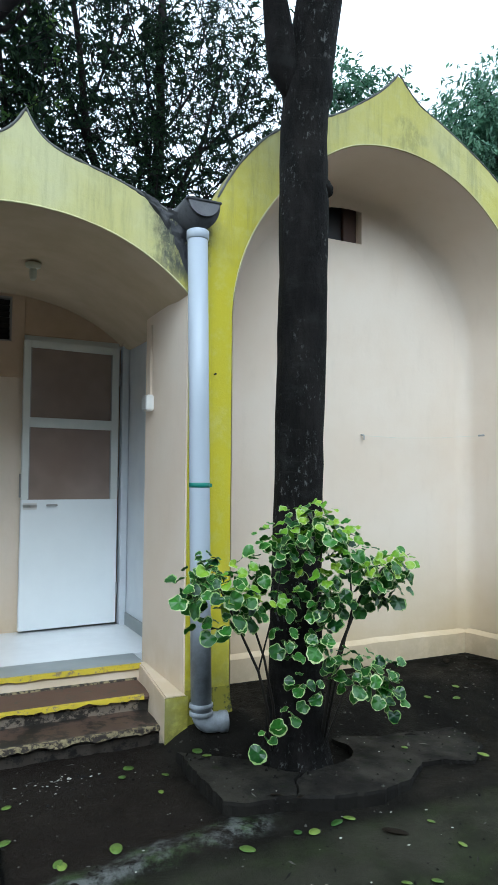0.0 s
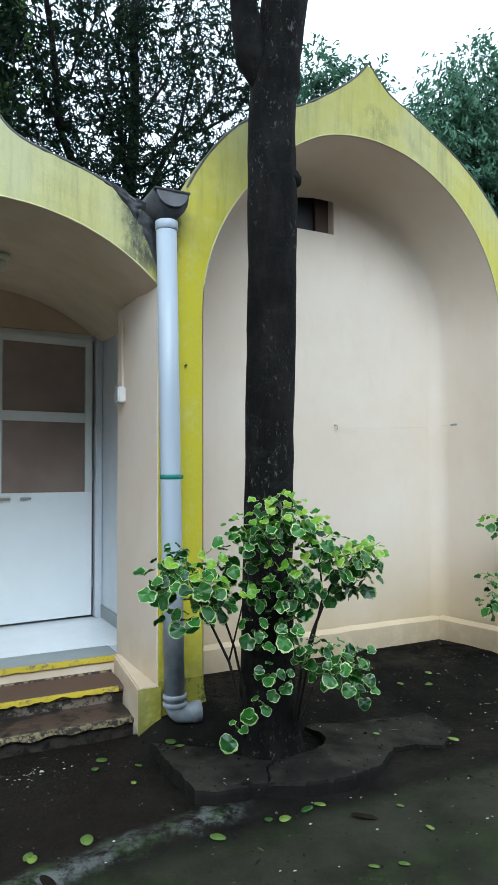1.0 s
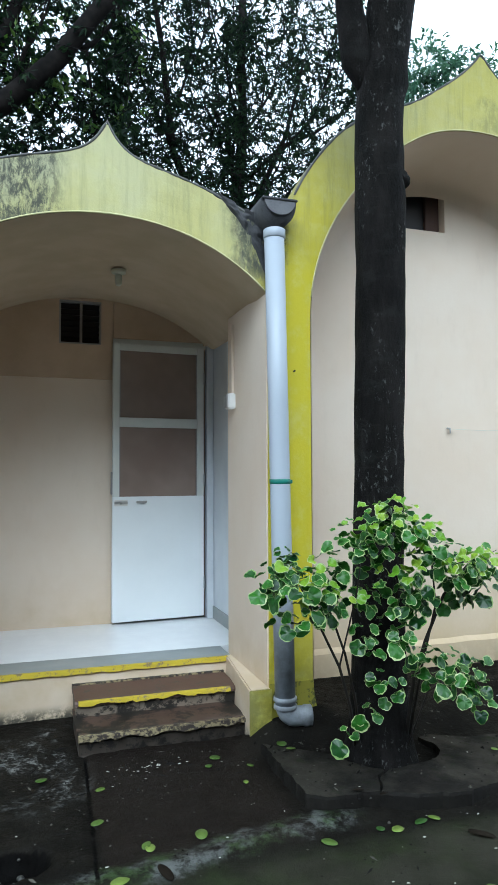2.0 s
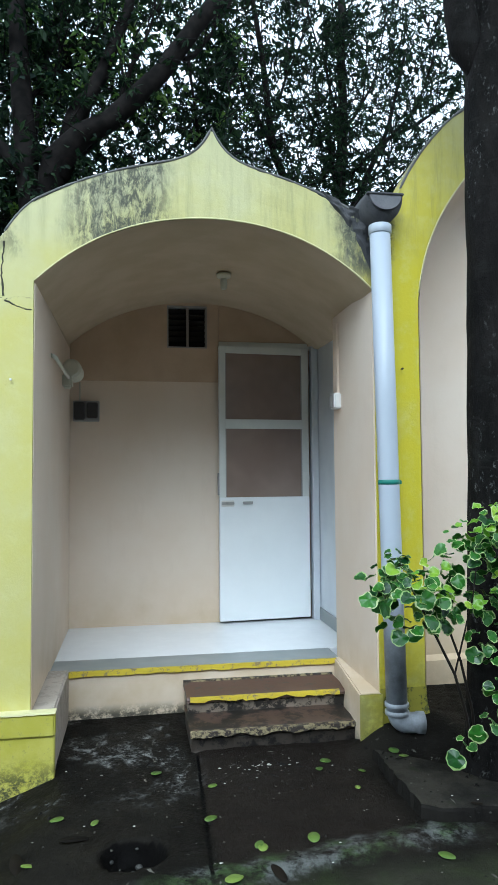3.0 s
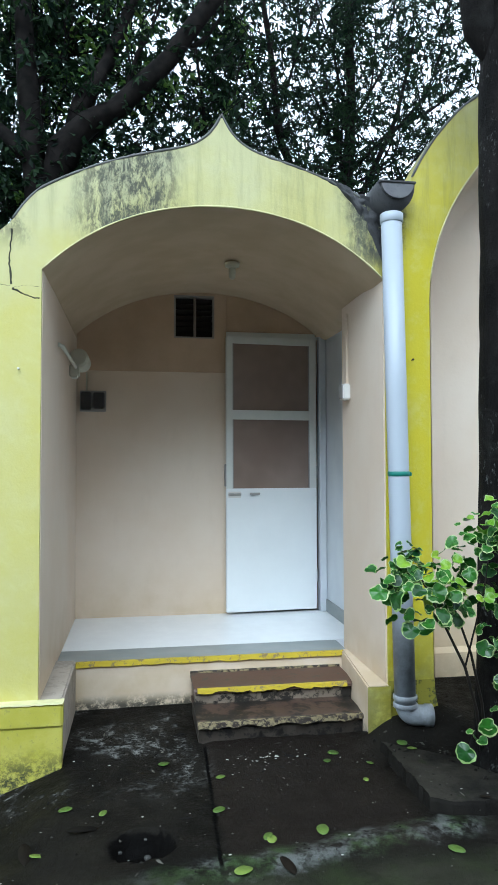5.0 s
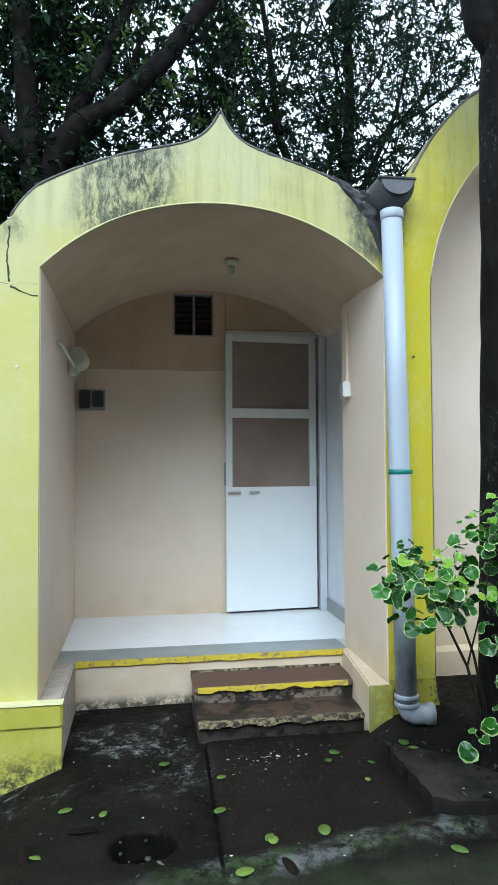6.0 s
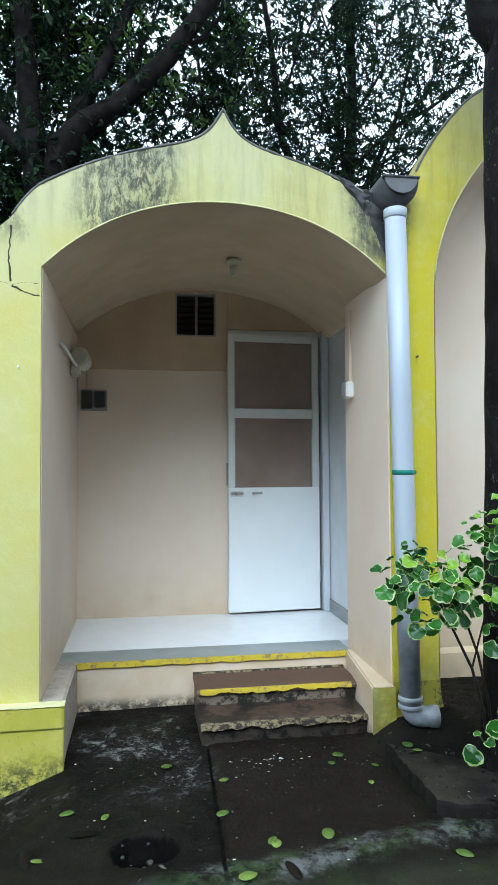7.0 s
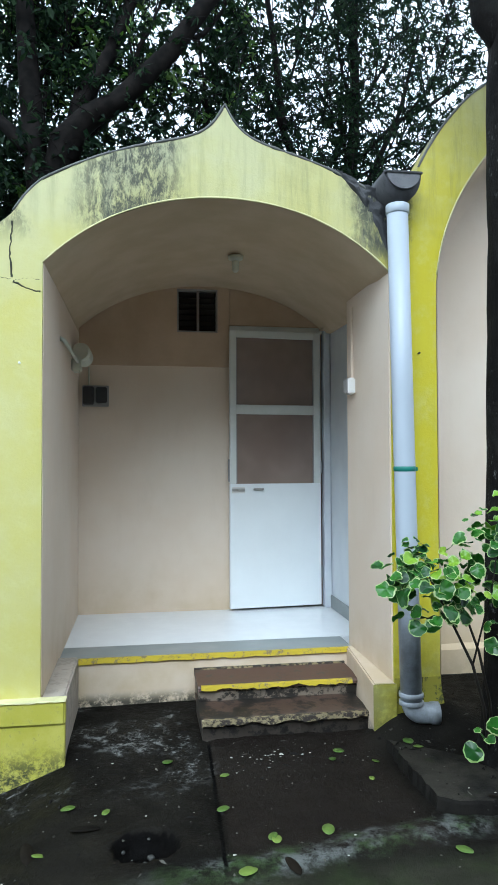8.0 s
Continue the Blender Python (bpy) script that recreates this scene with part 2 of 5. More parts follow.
# the steep broken sides are darker than the top
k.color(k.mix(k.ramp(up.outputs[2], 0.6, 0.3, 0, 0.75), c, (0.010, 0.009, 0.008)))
SLAB.node_tree.nodes["Principled BSDF"].inputs["Specular IOR Level"].default_value = 0.08
ROOFM = concrete("roof_concrete", (0.10, 0.10, 0.095), (0.16, 0.16, 0.15), 0.85)
SPOUT = concrete("spout_cement", (0.035, 0.036, 0.04), (0.07, 0.07, 0.075), 0.75)
EDGE = plain("pale_worn_plaster", (0.66, 0.63, 0.34), (0.56, 0.52, 0.28), 0.8, scale=14)
# tan and brown plaster, darker than the cream of the porch walls
TANC = plain("tan_plaster", (0.50, 0.40, 0.26), (0.58, 0.47, 0.33), 0.75, scale=5, bump=0.12)
BANDM = plain("brown_plaster", (0.50, 0.37, 0.25), (0.60, 0.46, 0.33), 0.75, scale=3, bump=0.12)
MULL = plain("brown_grey_mullion", (0.20, 0.17, 0.15), (0.28, 0.24, 0.21), 0.5)
CRUMB = mat("earth_crumb", (0.03, 0.028, 0.024), 0.9, 0.0, 0.15)
k = Nodes(CRUMB)
k.color(k.mix(k.ramp(k.island(), 0.55, 1.0), (0.008, 0.007, 0.006), (0.09, 0.085, 0.07)))
SLAT = plain("dusty_brown_slat", (0.020, 0.015, 0.013), (0.032, 0.024, 0.021), 0.8)
SPOUTCAP = concrete("spout_cap_cement", (0.10, 0.10, 0.11), (0.15, 0.15, 0.16), 0.7)
TILE = plain("white_floor_tile", (0.80, 0.82, 0.85), (0.84, 0.86, 0.88), 0.14, scale=3, bump=0.02)
STONE = plain("grey_stone", (0.20, 0.23, 0.23), (0.28, 0.30, 0.30), 0.35, scale=5)
FOOT = worn("mossy_yellow_paint", (0.30, 0.27, 0.025), (0.07, 0.075, 0.02), 0.55, 0.75, 12)
DEBRIS = concrete("dark_stone", (0.03, 0.03, 0.028), (0.07, 0.068, 0.06), 0.6)
PLINTHY = worn("weathered_plinth_paint", (0.46, 0.42, 0.06), (0.34, 0.31, 0.05), 0.53, 0.75, 34)
k = Nodes(PLINTHY)
_, _, z = k.xyz()
c = k.mix(k.ramp(k.noise(5, 6, 0.7), 0.35, 0.65), (0.42, 0.39, 0.045), (0.50, 0.46, 0.09))
# moss and soil splashed on its foot
c = k.mix(k.mathn('MULTIPLY', k.ramp(z, 0.08, -0.08), k.ramp(k.noise(32, 9, 0.8), 0.40, 0.58)), c, (0.05, 0.055, 0.018))
k.color(k.mix(k.ramp(k.noise(40, 8, 0.75), 0.55, 0.66, 0, 0.6), c, (0.26, 0.25, 0.06)))
CHEEKM = worn("stained_cheek_plaster", (0.46, 0.40, 0.33), (0.34, 0.30, 0.25), 0.57, 0.75, 14)
NOSING = worn("yellow_nosing_paint", (0.60, 0.46, 0.03), (0.24, 0.19, 0.10), 0.52, 0.6, 34)
TREAD = worn("brown_step_cement", (0.098, 0.052, 0.037), (0.06, 0.05, 0.04), 0.5, 0.5, 14)
RISER = worn("stained_cream_riser", (0.26, 0.21, 0.16), (0.03, 0.025, 0.02), 0.58, 0.7, 9)
WETSTEP = worn("wet_dark_step", (0.085, 0.052, 0.038), (0.018, 0.015, 0.012), 0.60, 0.5, 9)
STAINED = worn("black_stained_cement", (0.060, 0.048, 0.038), (0.011, 0.010, 0.009), 0.58, 0.6, 12)
PVC = plain("grey_pvc", (0.31, 0.345, 0.39), (0.38, 0.42, 0.465), 0.42, scale=4)
k = Nodes(PVC)
# mud splashed up over the lower part
_, _, z = k.xyz()
mud = k.mathn('MULTIPLY', k.ramp(z, 1.0, 0.25), k.ramp(k.noise(7, 6, 0.7), 0.3, 0.65, 0.35, 0.85))
k.color(k.mix(mud, (0.41, 0.45, 0.51), (0.12, 0.12, 0.12)))
TEAL = plain("green_band", (0.012, 0.14, 0.11), (0.02, 0.20, 0.15), 0.5)
WHITE = plain("white_door_paint", (0.80, 0.83, 0.84), (0.84, 0.87, 0.88), 0.35, scale=2, bump=0.02)
FRAMEM = plain("pale_frame_paint", (0.68, 0.71, 0.68), (0.74, 0.76, 0.73), 0.4)
JAMB = plain("blue_grey_paint", (0.60, 0.64, 0.69), (0.66, 0.70, 0.74), 0.45)
PANE = mat("brown_frosted_pane", (0.22, 0.16, 0.13), 0.22)
k = Nodes(PANE)
k.color(k.mix(k.ramp(k.noise(2.0, 3), 0.3, 0.7), (0.23, 0.17, 0.14), (0.30, 0.235, 0.195)))
# near-black: the darkness inside room and vent shaft is put into the colour
DARK = plain("dark_void", (0.012, 0.012, 0.013), (0.02, 0.018, 0.018), 0.8)
BLACKP = plain("black_plastic", (0.02, 0.02, 0.022), (0.035, 0.033, 0.035), 0.4)
GREYP = plain("grey_plastic", (0.30, 0.30, 0.30), (0.36, 0.35, 0.34), 0.5)
WHITEP = plain("white_plastic", (0.72, 0.71, 0.68), (0.78, 0.77, 0.74), 0.4)
GREENISH = plain("dusty_pale_plastic", (0.56, 0.57, 0.48), (0.64, 0.64, 0.55), 0.6)
STEEL = plain("steel", (0.5, 0.5, 0.5), (0.6, 0.6, 0.6), 0.35, 0.9)
CRACK = plain("crack_shadow", (0.03, 0.03, 0.02), (0.05, 0.05, 0.03), 0.9)
BARK = bark()
# near-black bark: the shade under the canopy is put into its colour
BARK_SHADED = plain("shaded_bark", (0.004, 0.0036, 0.0034), (0.012, 0.010, 0.009), 0.9, scale=9, bump=0.5)
BARK_SHADED.node_tree.nodes["Principled BSDF"].inputs["Specular IOR Level"].default_value = 0.1
LEAFG = leaf_mat("variegated_leaf_green", (0.004, 0.034, 0.008), (0.055, 0.21, 0.02), 0.32, 0.3)
LEAFY = leaf_mat("young_lit_leaf", (0.13, 0.33, 0.015), (0.36, 0.53, 0.04), 0.35, 0.35)
LEAFW = leaf_mat("variegated_leaf_cream", (0.18, 0.33, 0.07), (0.60, 0.67, 0.33), 0.5)
STEMM = plain("shrub_stem", (0.012, 0.009, 0.007), (0.025, 0.018, 0.013), 0.8)
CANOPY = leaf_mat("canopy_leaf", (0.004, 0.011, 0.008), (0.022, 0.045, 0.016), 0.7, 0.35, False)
CANOPY.node_tree.nodes["Principled BSDF"].inputs["Specular IOR Level"].default_value = 0.15
# yellow-green leaves: sun shining through them is put into the colour
CANOPYY = leaf_mat("sunlit_canopy_leaf", (0.03, 0.09, 0.012), (0.13, 0.22, 0.03), 0.5, 0.45, False)
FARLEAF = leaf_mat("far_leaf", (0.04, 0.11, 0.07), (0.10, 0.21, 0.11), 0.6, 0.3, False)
FALLEN = leaf_mat("fallen_leaf_green", (0.03, 0.085, 0.012), (0.22, 0.30, 0.05), 0.5, 0.1)
FALLENB = leaf_mat("fallen_leaf_brown", (0.006, 0.005, 0.004), (0.018, 0.013, 0.008), 0.8, 0.05)
FALLENB.node_tree.nodes["Principled BSDF"].inputs["Specular IOR Level"].default_value = 0.08
PETAL = plain("pale_petal", (0.30, 0.30, 0.26), (0.42, 0.41, 0.36), 0.7)


# ---- mesh helpers ----
def finish(bm, mats, smooth=False):
    me = bpy.data.meshes.new("mesh")
    bmesh.ops.recalc_face_normals(bm, faces=bm.faces)
    bm.to_mesh(me)
    bm.free()
    for m in mats if isinstance(mats, (list, tuple)) else [mats]:
        me.materials.append(m)
    if smooth:
        for p in me.polygons:
            p.use_smooth = True
    return me


def part(name, bm, material, parent=None, label="", smooth=False):
    ob = new(name, finish(bm, material, smooth))
    if parent:
        ob.parent = parent
    if label:
        ob["label"] = label
    return ob


def structure(name, bm, material, label, category, smooth=False):
    return tagged(part(name, bm, material, None, "", smooth), label, category, "", "structure")


def thing(name, at, label, category, group=""):
    ob = new(name)
    ob.location = at
    return tagged(ob, label, category, group)


def box(bm, x0, x1, y0, y1, z0, z1, bevel=0.0, m=0):
    vs = [bm.verts.new((x, y, z)) for x in (x0, x1) for y in (y0, y1) for z in (z0, z1)]
    fs = []
    for q in ((0, 1, 3, 2), (4, 6, 7, 5), (0, 4, 5, 1), (2, 3, 7, 6), (0, 2, 6, 4), (1, 5, 7, 3)):
        f = bm.faces.new([vs[i] for i in q])
        f.material_index = m
        fs.append(f)
    if bevel:
        es = list({e for f in fs for e in f.edges})
        bmesh.ops.bevel(bm, geom=es, offset=bevel, segments=2, affect='EDGES')
    return bm


def boxes(*dims, bevel=0.0):
    bm = bmesh.new()
    for d in dims:
        box(bm, *d, bevel=bevel)
    return bm


def tube(bm, pts, radii, sides=12, wob=0.0, cap=True):
    """A tube along points with a radius at each."""
    pts = [Vector(p) for p in pts]
    rings = []
    up = Vector((0.13, 0.97, 0.2))
    for i, p in enumerate(pts):
        d = (pts[min(i + 1, len(pts) - 1)] - pts[max(i - 1, 0)]).normalized()
        a = d.cross(up)
        if a.length < 0.1:
            a = d.cross(Vector((1, 0, 0)))
        a.normalize()
        b = d.cross(a)
        ring = []
        for s in range(sides):
            t = 2 * math.pi * s / sides
            q = p + (a * math.cos(t) + b * math.sin(t)) * radii[i]
            if wob:
                q += (q - p).normalized() * wob * noise.noise(q * 7)
            ring.append(bm.verts.new(q))
        rings.append(ring)
    for r0, r1 in zip(rings, rings[1:]):
        for s in range(sides):
            bm.faces.new((r0[s], r0[(s + 1) % sides], r1[(s + 1) % sides], r1[s]))
    if cap:
        bm.faces.new(rings[0])
        bm.faces.new(rings[-1])
    return bm


# ---- profiles of the two bays (x along the front, z up) ----
def a_in(x):
    return 2.495 - 0.38 * x * x - 0.18 * x ** 4


def a_out(x):
    return 2.762 - 0.36 * x * x - 0.02 * x + 0.178 * math.exp(-abs(x) / 0.075) - 3.5 * max(0.0, -0.8 - x) ** 2


B_X, B_R, B_Z = 2.092, 1.06, 2.17


def b_drop(x):
    """The arch sags on its porch side."""
    t = min(1, max(0, (1.85 - x) / 0.7))
    return 0.022 + 0.084 * t * t * (3 - 2 * t)


def b_in(x, r=B_R):
    return B_Z + math.sqrt(max(0.0, r * r - (x - B_X) ** 2)) - b_drop(x)


def b_out(x):
    d = abs(x - 2.105)
    swell = 0.038 * min(1, max(0, (d - 0.55) / 0.35)) + 0.03 * min(1, max(0, (x - 2.25) / 0.15)) * min(1, max(0, (0.9 - d) / 0.35))
    return 2.11 + math.sqrt(max(0.0, 1.28 ** 2 - d * d)) + 0.28 * math.exp(-d / 0.2) + swell - 0.03 * math.exp(-((x - 1.66) / 0.18) ** 2)


A_L, A_R = -0.818, 0.802
B_L, B_RT = B_X - B_R, B_X + B_R
LAND = 0.222


def rim(x):
    top = a_out(x) if x < 0.86 else 0.0
    if x > 0.83:
        top = max(top, b_out(x)) if x < 3.3 else max(2.45, b_out(min(x, 3.384)))
    return max(top, 2.31 if x < 0 else 2.36)


# ---- structure: front wall with both arches ----
def front_wall():
    bm = bmesh.new()
    cols = []

    def xs(a, b, n):
        return [a + (b - a) * i / n for i in range(n + 1)]
    for x in xs(-1.9, A_L, 16):
        cols.append((x, -0.25))
    for x in xs(A_L, A_R, 90):
        cols.append((x, a_in(x)))
    for x in xs(A_R, B_L, 8):
        cols.append((x, -0.25))
    for i in range(81):
        x = B_X - B_R * math.cos(math.pi * i / 80)
        cols.append((x, b_in(x)))
    for x in xs(B_RT, 4.6, 14):
        cols.append((x, -0.25))
    rows = []
    for x, z in cols:
        n = 5
        t = rim(x)
        wave = 0.004 * noise.noise(Vector((x * 9, 0, 3)))
        col = []
        for y in (0.0, 0.15):
            col.append([bm.verts.new((x, y + (0.003 * noise.noise(Vector((x * 3, j, z))) if y == 0 else 0), z + (t + wave - z) * j / n)) for j in range(n + 1)])
        rows.append(col)
    for c0, c1 in zip(rows, rows[1:]):
        if abs(c0[0][0].co.x - c1[0][0].co.x) < 1e-6:
            # the jamb: a vertical face between the two heights
            continue
        n = len(c0[0]) - 1
        for j in range(n):
            bm.faces.new((c0[0][j], c1[0][j], c1[0][j + 1], c0[0][j + 1]))
            bm.faces.new((c0[1][j], c0[1][j + 1], c1[1][j + 1], c1[1][j]))
        bm.faces.new((c0[0][n], c1[0][n], c1[1][n], c0[1][n]))
        bm.faces.new((c0[0][0], c0[1][0], c1[1][0], c1[0][0]))
    for x, z0, z1 in ((A_L, -0.25, a_in(A_L)), (A_R, -0.25, a_in(A_R)), (B_L, -0.25, b_in(B_L)), (B_RT, -0.25, b_in(B_RT))):
        q = [bm.verts.new(p) for p in ((x, 0, z0), (x, 0.15, z0), (x, 0.15, z1), (x, 0, z1))]
        bm.faces.new(q)
    return bm


structure("wall_front", front_wall(), YELLOW, "lime yellow painted plaster front wall with two ogee arches, weathered and streaked", "wall")


for a, b, n in ((-0.945, 0.70, 120), (0.95, 3.25, 150)):
    fine = [(a + (b - a) * i / n, 0.002, rim(a + (b - a) * i / n) + 0.001) for i in range(n + 1)]
    structure("trim_rim_edge", tube(bmesh.new(), fine, [0.0065 + 0.004 * noise.noise(Vector((p[0] * 23, 0, 1))) for p in fine], 6), ROOFM, "crusty grey lichen edge along the top of the wall", "trim", True)


def sweep(bm, inner, outer, y0, y1, n=2):
    """A shell between two profiles of equal length, from y0 to y1."""
    ys = [y0 + (y1 - y0) * i / n for i in range(n + 1)]
    rings = [([bm.verts.new((x, y, z)) for x, z in inner], [bm.verts.new((x, y, z)) for x, z in outer]) for y in ys]
    for (i0, o0), (i1, o1) in zip(rings, rings[1:]):
        for k in range(len(inner) - 1):
            bm.faces.new((i0[k], i0[k + 1], i1[k + 1], i1[k]))
            bm.faces.new((o0[k], o1[k], o1[k + 1], o0[k + 1]))
    for i, o in (rings[0], rings[-1]):
        for k in range(len(inner) - 1):
            bm.faces.new((i[k], o[k], o[k + 1], i[k + 1]))
    return bm


BACK = 1.72
LEFT, RIGHT, RIGHT_IN = -0.814, 0.795, 0.97
N = 48
pa = [A_L - 0.03 + (A_R + 0.15 - A_L + 0.03) * i / N for i in range(N + 1)]


def soffit(x):
    return a_in(x) if x < 0.76 else max(a_in(x), 2.172)


def vault():
    """The porch vault, which widens a little towards the back."""
    bm = bmesh.new()
    rings = []
    for i in range(5):
        u = max(0, i - 1) / 3
        y = 0.004 if i == 0 else 0.16 + (BACK - 0.1) * u
        lo = [bm.verts.new((x * (1 + 0.10 * u) + 0.07 * u, y, soffit(x) - 0.005 + 0.03 * u)) for x in pa]
        hi = [bm.verts.new((x * (1 + 0.10 * u) + 0.07 * u, y, soffit(x) + 0.10 + 0.03 * u)) for x in pa]
        rings.append((lo, hi))
    for (l0, h0), (l1, h1) in zip(rings, rings[1:]):
        for k in range(N):
            bm.faces.new((l0[k], l0[k + 1], l1[k + 1], l1[k]))
            bm.faces.new((h0[k], h1[k], h1[k + 1], h0[k + 1]))
    return bm


structure("ceiling", vault(), TANC, "tan plastered barrel vault over the porch", "ceiling", True)
pr = [-0.88 + 1.73 * i / 40 for i in range(41)]
structure("roof", sweep(bmesh.new(), [(x, a_in(0.85 * x) + 0.155) for x in pr], [(x, a_in(0.85 * x) + 0.205) for x in pr], 0.152, 3.5), ROOFM, "weathered grey concrete vault roof", "roof", True)


def wall_hole(x0, x1, z0, z1, y0, y1, holes, inside=None, extra=()):
    """A wall with rectangular openings right through it."""
    bm = bmesh.new()
    xs = sorted({x0, x1, *[h[0] for h in holes], *[h[1] for h in holes]})
    zs = sorted({z0, z1, *[h[2] for h in holes], *[h[3] for h in holes], *[z for z in extra if z0 < z < z1]})
    xs = sorted({*xs, *[x for x in extra if x0 < x < x1]}) if extra else xs
    grid = {}

    def v(x, y, z):
        key = (x, y, z)
        if key not in grid:
            grid[key] = bm.verts.new(key)
        return grid[key]

    def solid(i, j):
        if not (0 <= i < len(xs) - 1 and 0 <= j < len(zs) - 1):
            return False
        cx, cz = (xs[i] + xs[i + 1]) / 2, (zs[j] + zs[j + 1]) / 2
        if inside and not inside(cx, cz):
            return False
        return not any(h[0] < cx < h[1] and h[2] < cz < h[3] for h in holes)
    for i in range(len(xs) - 1):
        for j in range(len(zs) - 1):
            if not solid(i, j):
                continue
            a, b, c, d = xs[i], xs[i + 1], zs[j], zs[j + 1]
            for y in (y0, y1):
                bm.faces.new((v(a, y, c), v(b, y, c), v(b, y, d), v(a, y, d)))
            if not solid(i - 1, j):
                bm.faces.new((v(a, y0, c), v(a, y1, c), v(a, y1, d), v(a, y0, d)))
            if not solid(i + 1, j):
                bm.faces.new((v(b, y0, c), v(b, y1, c), v(b, y1, d), v(b, y0, d)))
            if not solid(i, j - 1):
                bm.faces.new((v(a, y0, c), v(b, y0, c), v(b, y1, c), v(a, y1, c)))
            if not solid(i, j + 1):
                bm.faces.new((v(a, y0, d), v(b, y0, d), v(b, y1, d), v(a, y1, d)))
    return bm


VENT_A = (-0.138, 0.152, 2.19, 2.50)
bm = wall_hole(LEFT - 0.2, RIGHT_IN + 0.2, -0.1, 2.75, BACK, BACK + 0.16, [(0.262, 0.925, LAND, 2.20), VENT_A])
structure("wall_back", bm, CREAM, "cream painted back wall of the porch with a doorway and a vent", "wall")
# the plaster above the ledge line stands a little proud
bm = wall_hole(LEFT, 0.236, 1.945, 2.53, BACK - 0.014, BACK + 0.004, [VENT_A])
structure("plaster_band", bm, BANDM, "tan plaster band with a fine ledge on the back wall", "wall")
structure("plaster_band_door", boxes((0.238, 0.968, BACK - 0.013, BACK - 0.0015, 2.247, 2.53)), BANDM, "tan plaster over the door", "wall")
structure("wall_left", boxes((LEFT - 0.22, LEFT, 0.012, BACK, -0.1, 2.17), bevel=0.004), CREAM, "cream painted side wall of the porch", "wall")
structure("wall_pier", boxes((RIGHT, RIGHT + 0.2, 0.012, 0.70, -0.1, 2.20), bevel=0.006), CREAM, "cream painted pier beside the porch", "wall")
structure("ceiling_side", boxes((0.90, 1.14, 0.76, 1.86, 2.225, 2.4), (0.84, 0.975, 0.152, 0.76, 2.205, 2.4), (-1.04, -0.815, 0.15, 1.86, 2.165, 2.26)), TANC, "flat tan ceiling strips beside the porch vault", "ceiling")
structure("wall_right", boxes((RIGHT_IN, RIGHT_IN + 0.15, 0.70, BACK + 0.1, -0.1, 2.4)), JAMB, "pale blue grey painted side wall by the door", "wall")
structure("baseboard", boxes((RIGHT_IN - 0.012, RIGHT_IN, 0.70, 1.70, LAND, LAND + 0.09), bevel=0.003), STONE, "grey stone skirting beside the door", "skirting")
bm = boxes((-0.9, 1.2, 3.0, 3.1, -0.1, 2.8), (-1.0, -0.9, BACK + 0.16, 3.1, -0.1, 2.8), (1.2, 1.3, BACK + 0.1, 3.1, -0.1, 2.8),
           (-1.0, 1.3, BACK + 0.16, 3.1, 2.7, 2.8), (-0.9, 1.2, BACK + 0.16, 3.0, -0.1, LAND - 0.02))
structure("wall_inner_room", bm, DARK, "dark unlit room behind the porch", "wall")


# niche of the tall bay: a vault that narrows a little and rounds into its back wall
def niche():
    bm = bmesh.new()
    secs = [(0.003, B_R - 0.006), (0.15, B_R - 0.02), (0.30, B_R - 0.045), (0.42, B_R - 0.07), (0.455, B_R - 0.082), (0.482, B_R - 0.105), (0.50, B_R - 0.14), (0.507, B_R - 0.18)]
    rings = []
    for y, r in secs:
        ring = [bm.verts.new((B_X - r, y, -0.1 + (B_Z + 0.1) * i / 6)) for i in range(6)]
        ring += [bm.verts.new((B_X - r * math.cos(math.pi * i / 40), y, B_Z + r * math.sin(math.pi * i / 40) - b_drop(B_X - r * math.cos(math.pi * i / 40)))) for i in range(41)]
        ring += [bm.verts.new((B_X + r, y, -0.1 + (B_Z + 0.1) * (5 - i) / 6)) for i in range(6)]
        rings.append(ring)
    for a, b in zip(rings, rings[1:]):
        for i in range(len(a) - 1):
            bm.faces.new((a[i], a[i + 1], b[i + 1], b[i]))
    return bm


structure("wall_niche", niche(), CREAM, "cream plastered niche with a rounded vault", "wall", True)
VENT_B = (1.80, 2.19, 2.81, 3.165)
structure("wall_niche_back", wall_hole(1.10, 3.08, -0.1, 3.2, 0.508, 0.72, [VENT_B], lambda x, z: z < 2.0 or math.hypot(x - B_X, z + b_drop(x) - B_Z) < 1.0, [1.1 + 0.06 * i for i in range(36)]), CREAM, "cream painted back wall of the tall niche with a small vent", "wall")
structure("wall_vent_shaft", boxes((1.70, 2.30, 1.1, 1.2, 2.7, 3.3), (1.70, 1.80, 0.72, 1.1, 2.7, 3.3), (2.19, 2.30, 0.72, 1.1, 2.7, 3.3), (1.7, 2.3, 0.72, 1.2, 3.166, 3.3), (1.7, 2.3, 0.72, 1.2, 2.7, 2.809)), DARK, "dark shaft behind the vent", "wall")
pb = [B_X - 1.2 + 2.4 * i / 40 for i in range(41)]
structure("roof_tall", sweep(bmesh.new(), [(x, B_Z + math.sqrt(max(0.01, 1.21 - (x - B_X) ** 2)) - 0.01) for x in pb], [(x, B_Z + math.sqrt(max(0.02, 1.3 - (x - B_X) ** 2))) for x in pb], 0.15, 3.6), ROOFM, "weathered grey concrete roof of the tall bay", "roof", True)
structure("wall_rear", boxes((-1.9, 4.6, 3.5, 3.65, -0.2, 2.6), (-1.9, -1.75, 0.15, 3.5, -0.2, 2.35), (4.45, 4.6, 0.15, 3.5, -0.2, 2.4)), CREAM, "plain plastered outer walls of the building", "wall")


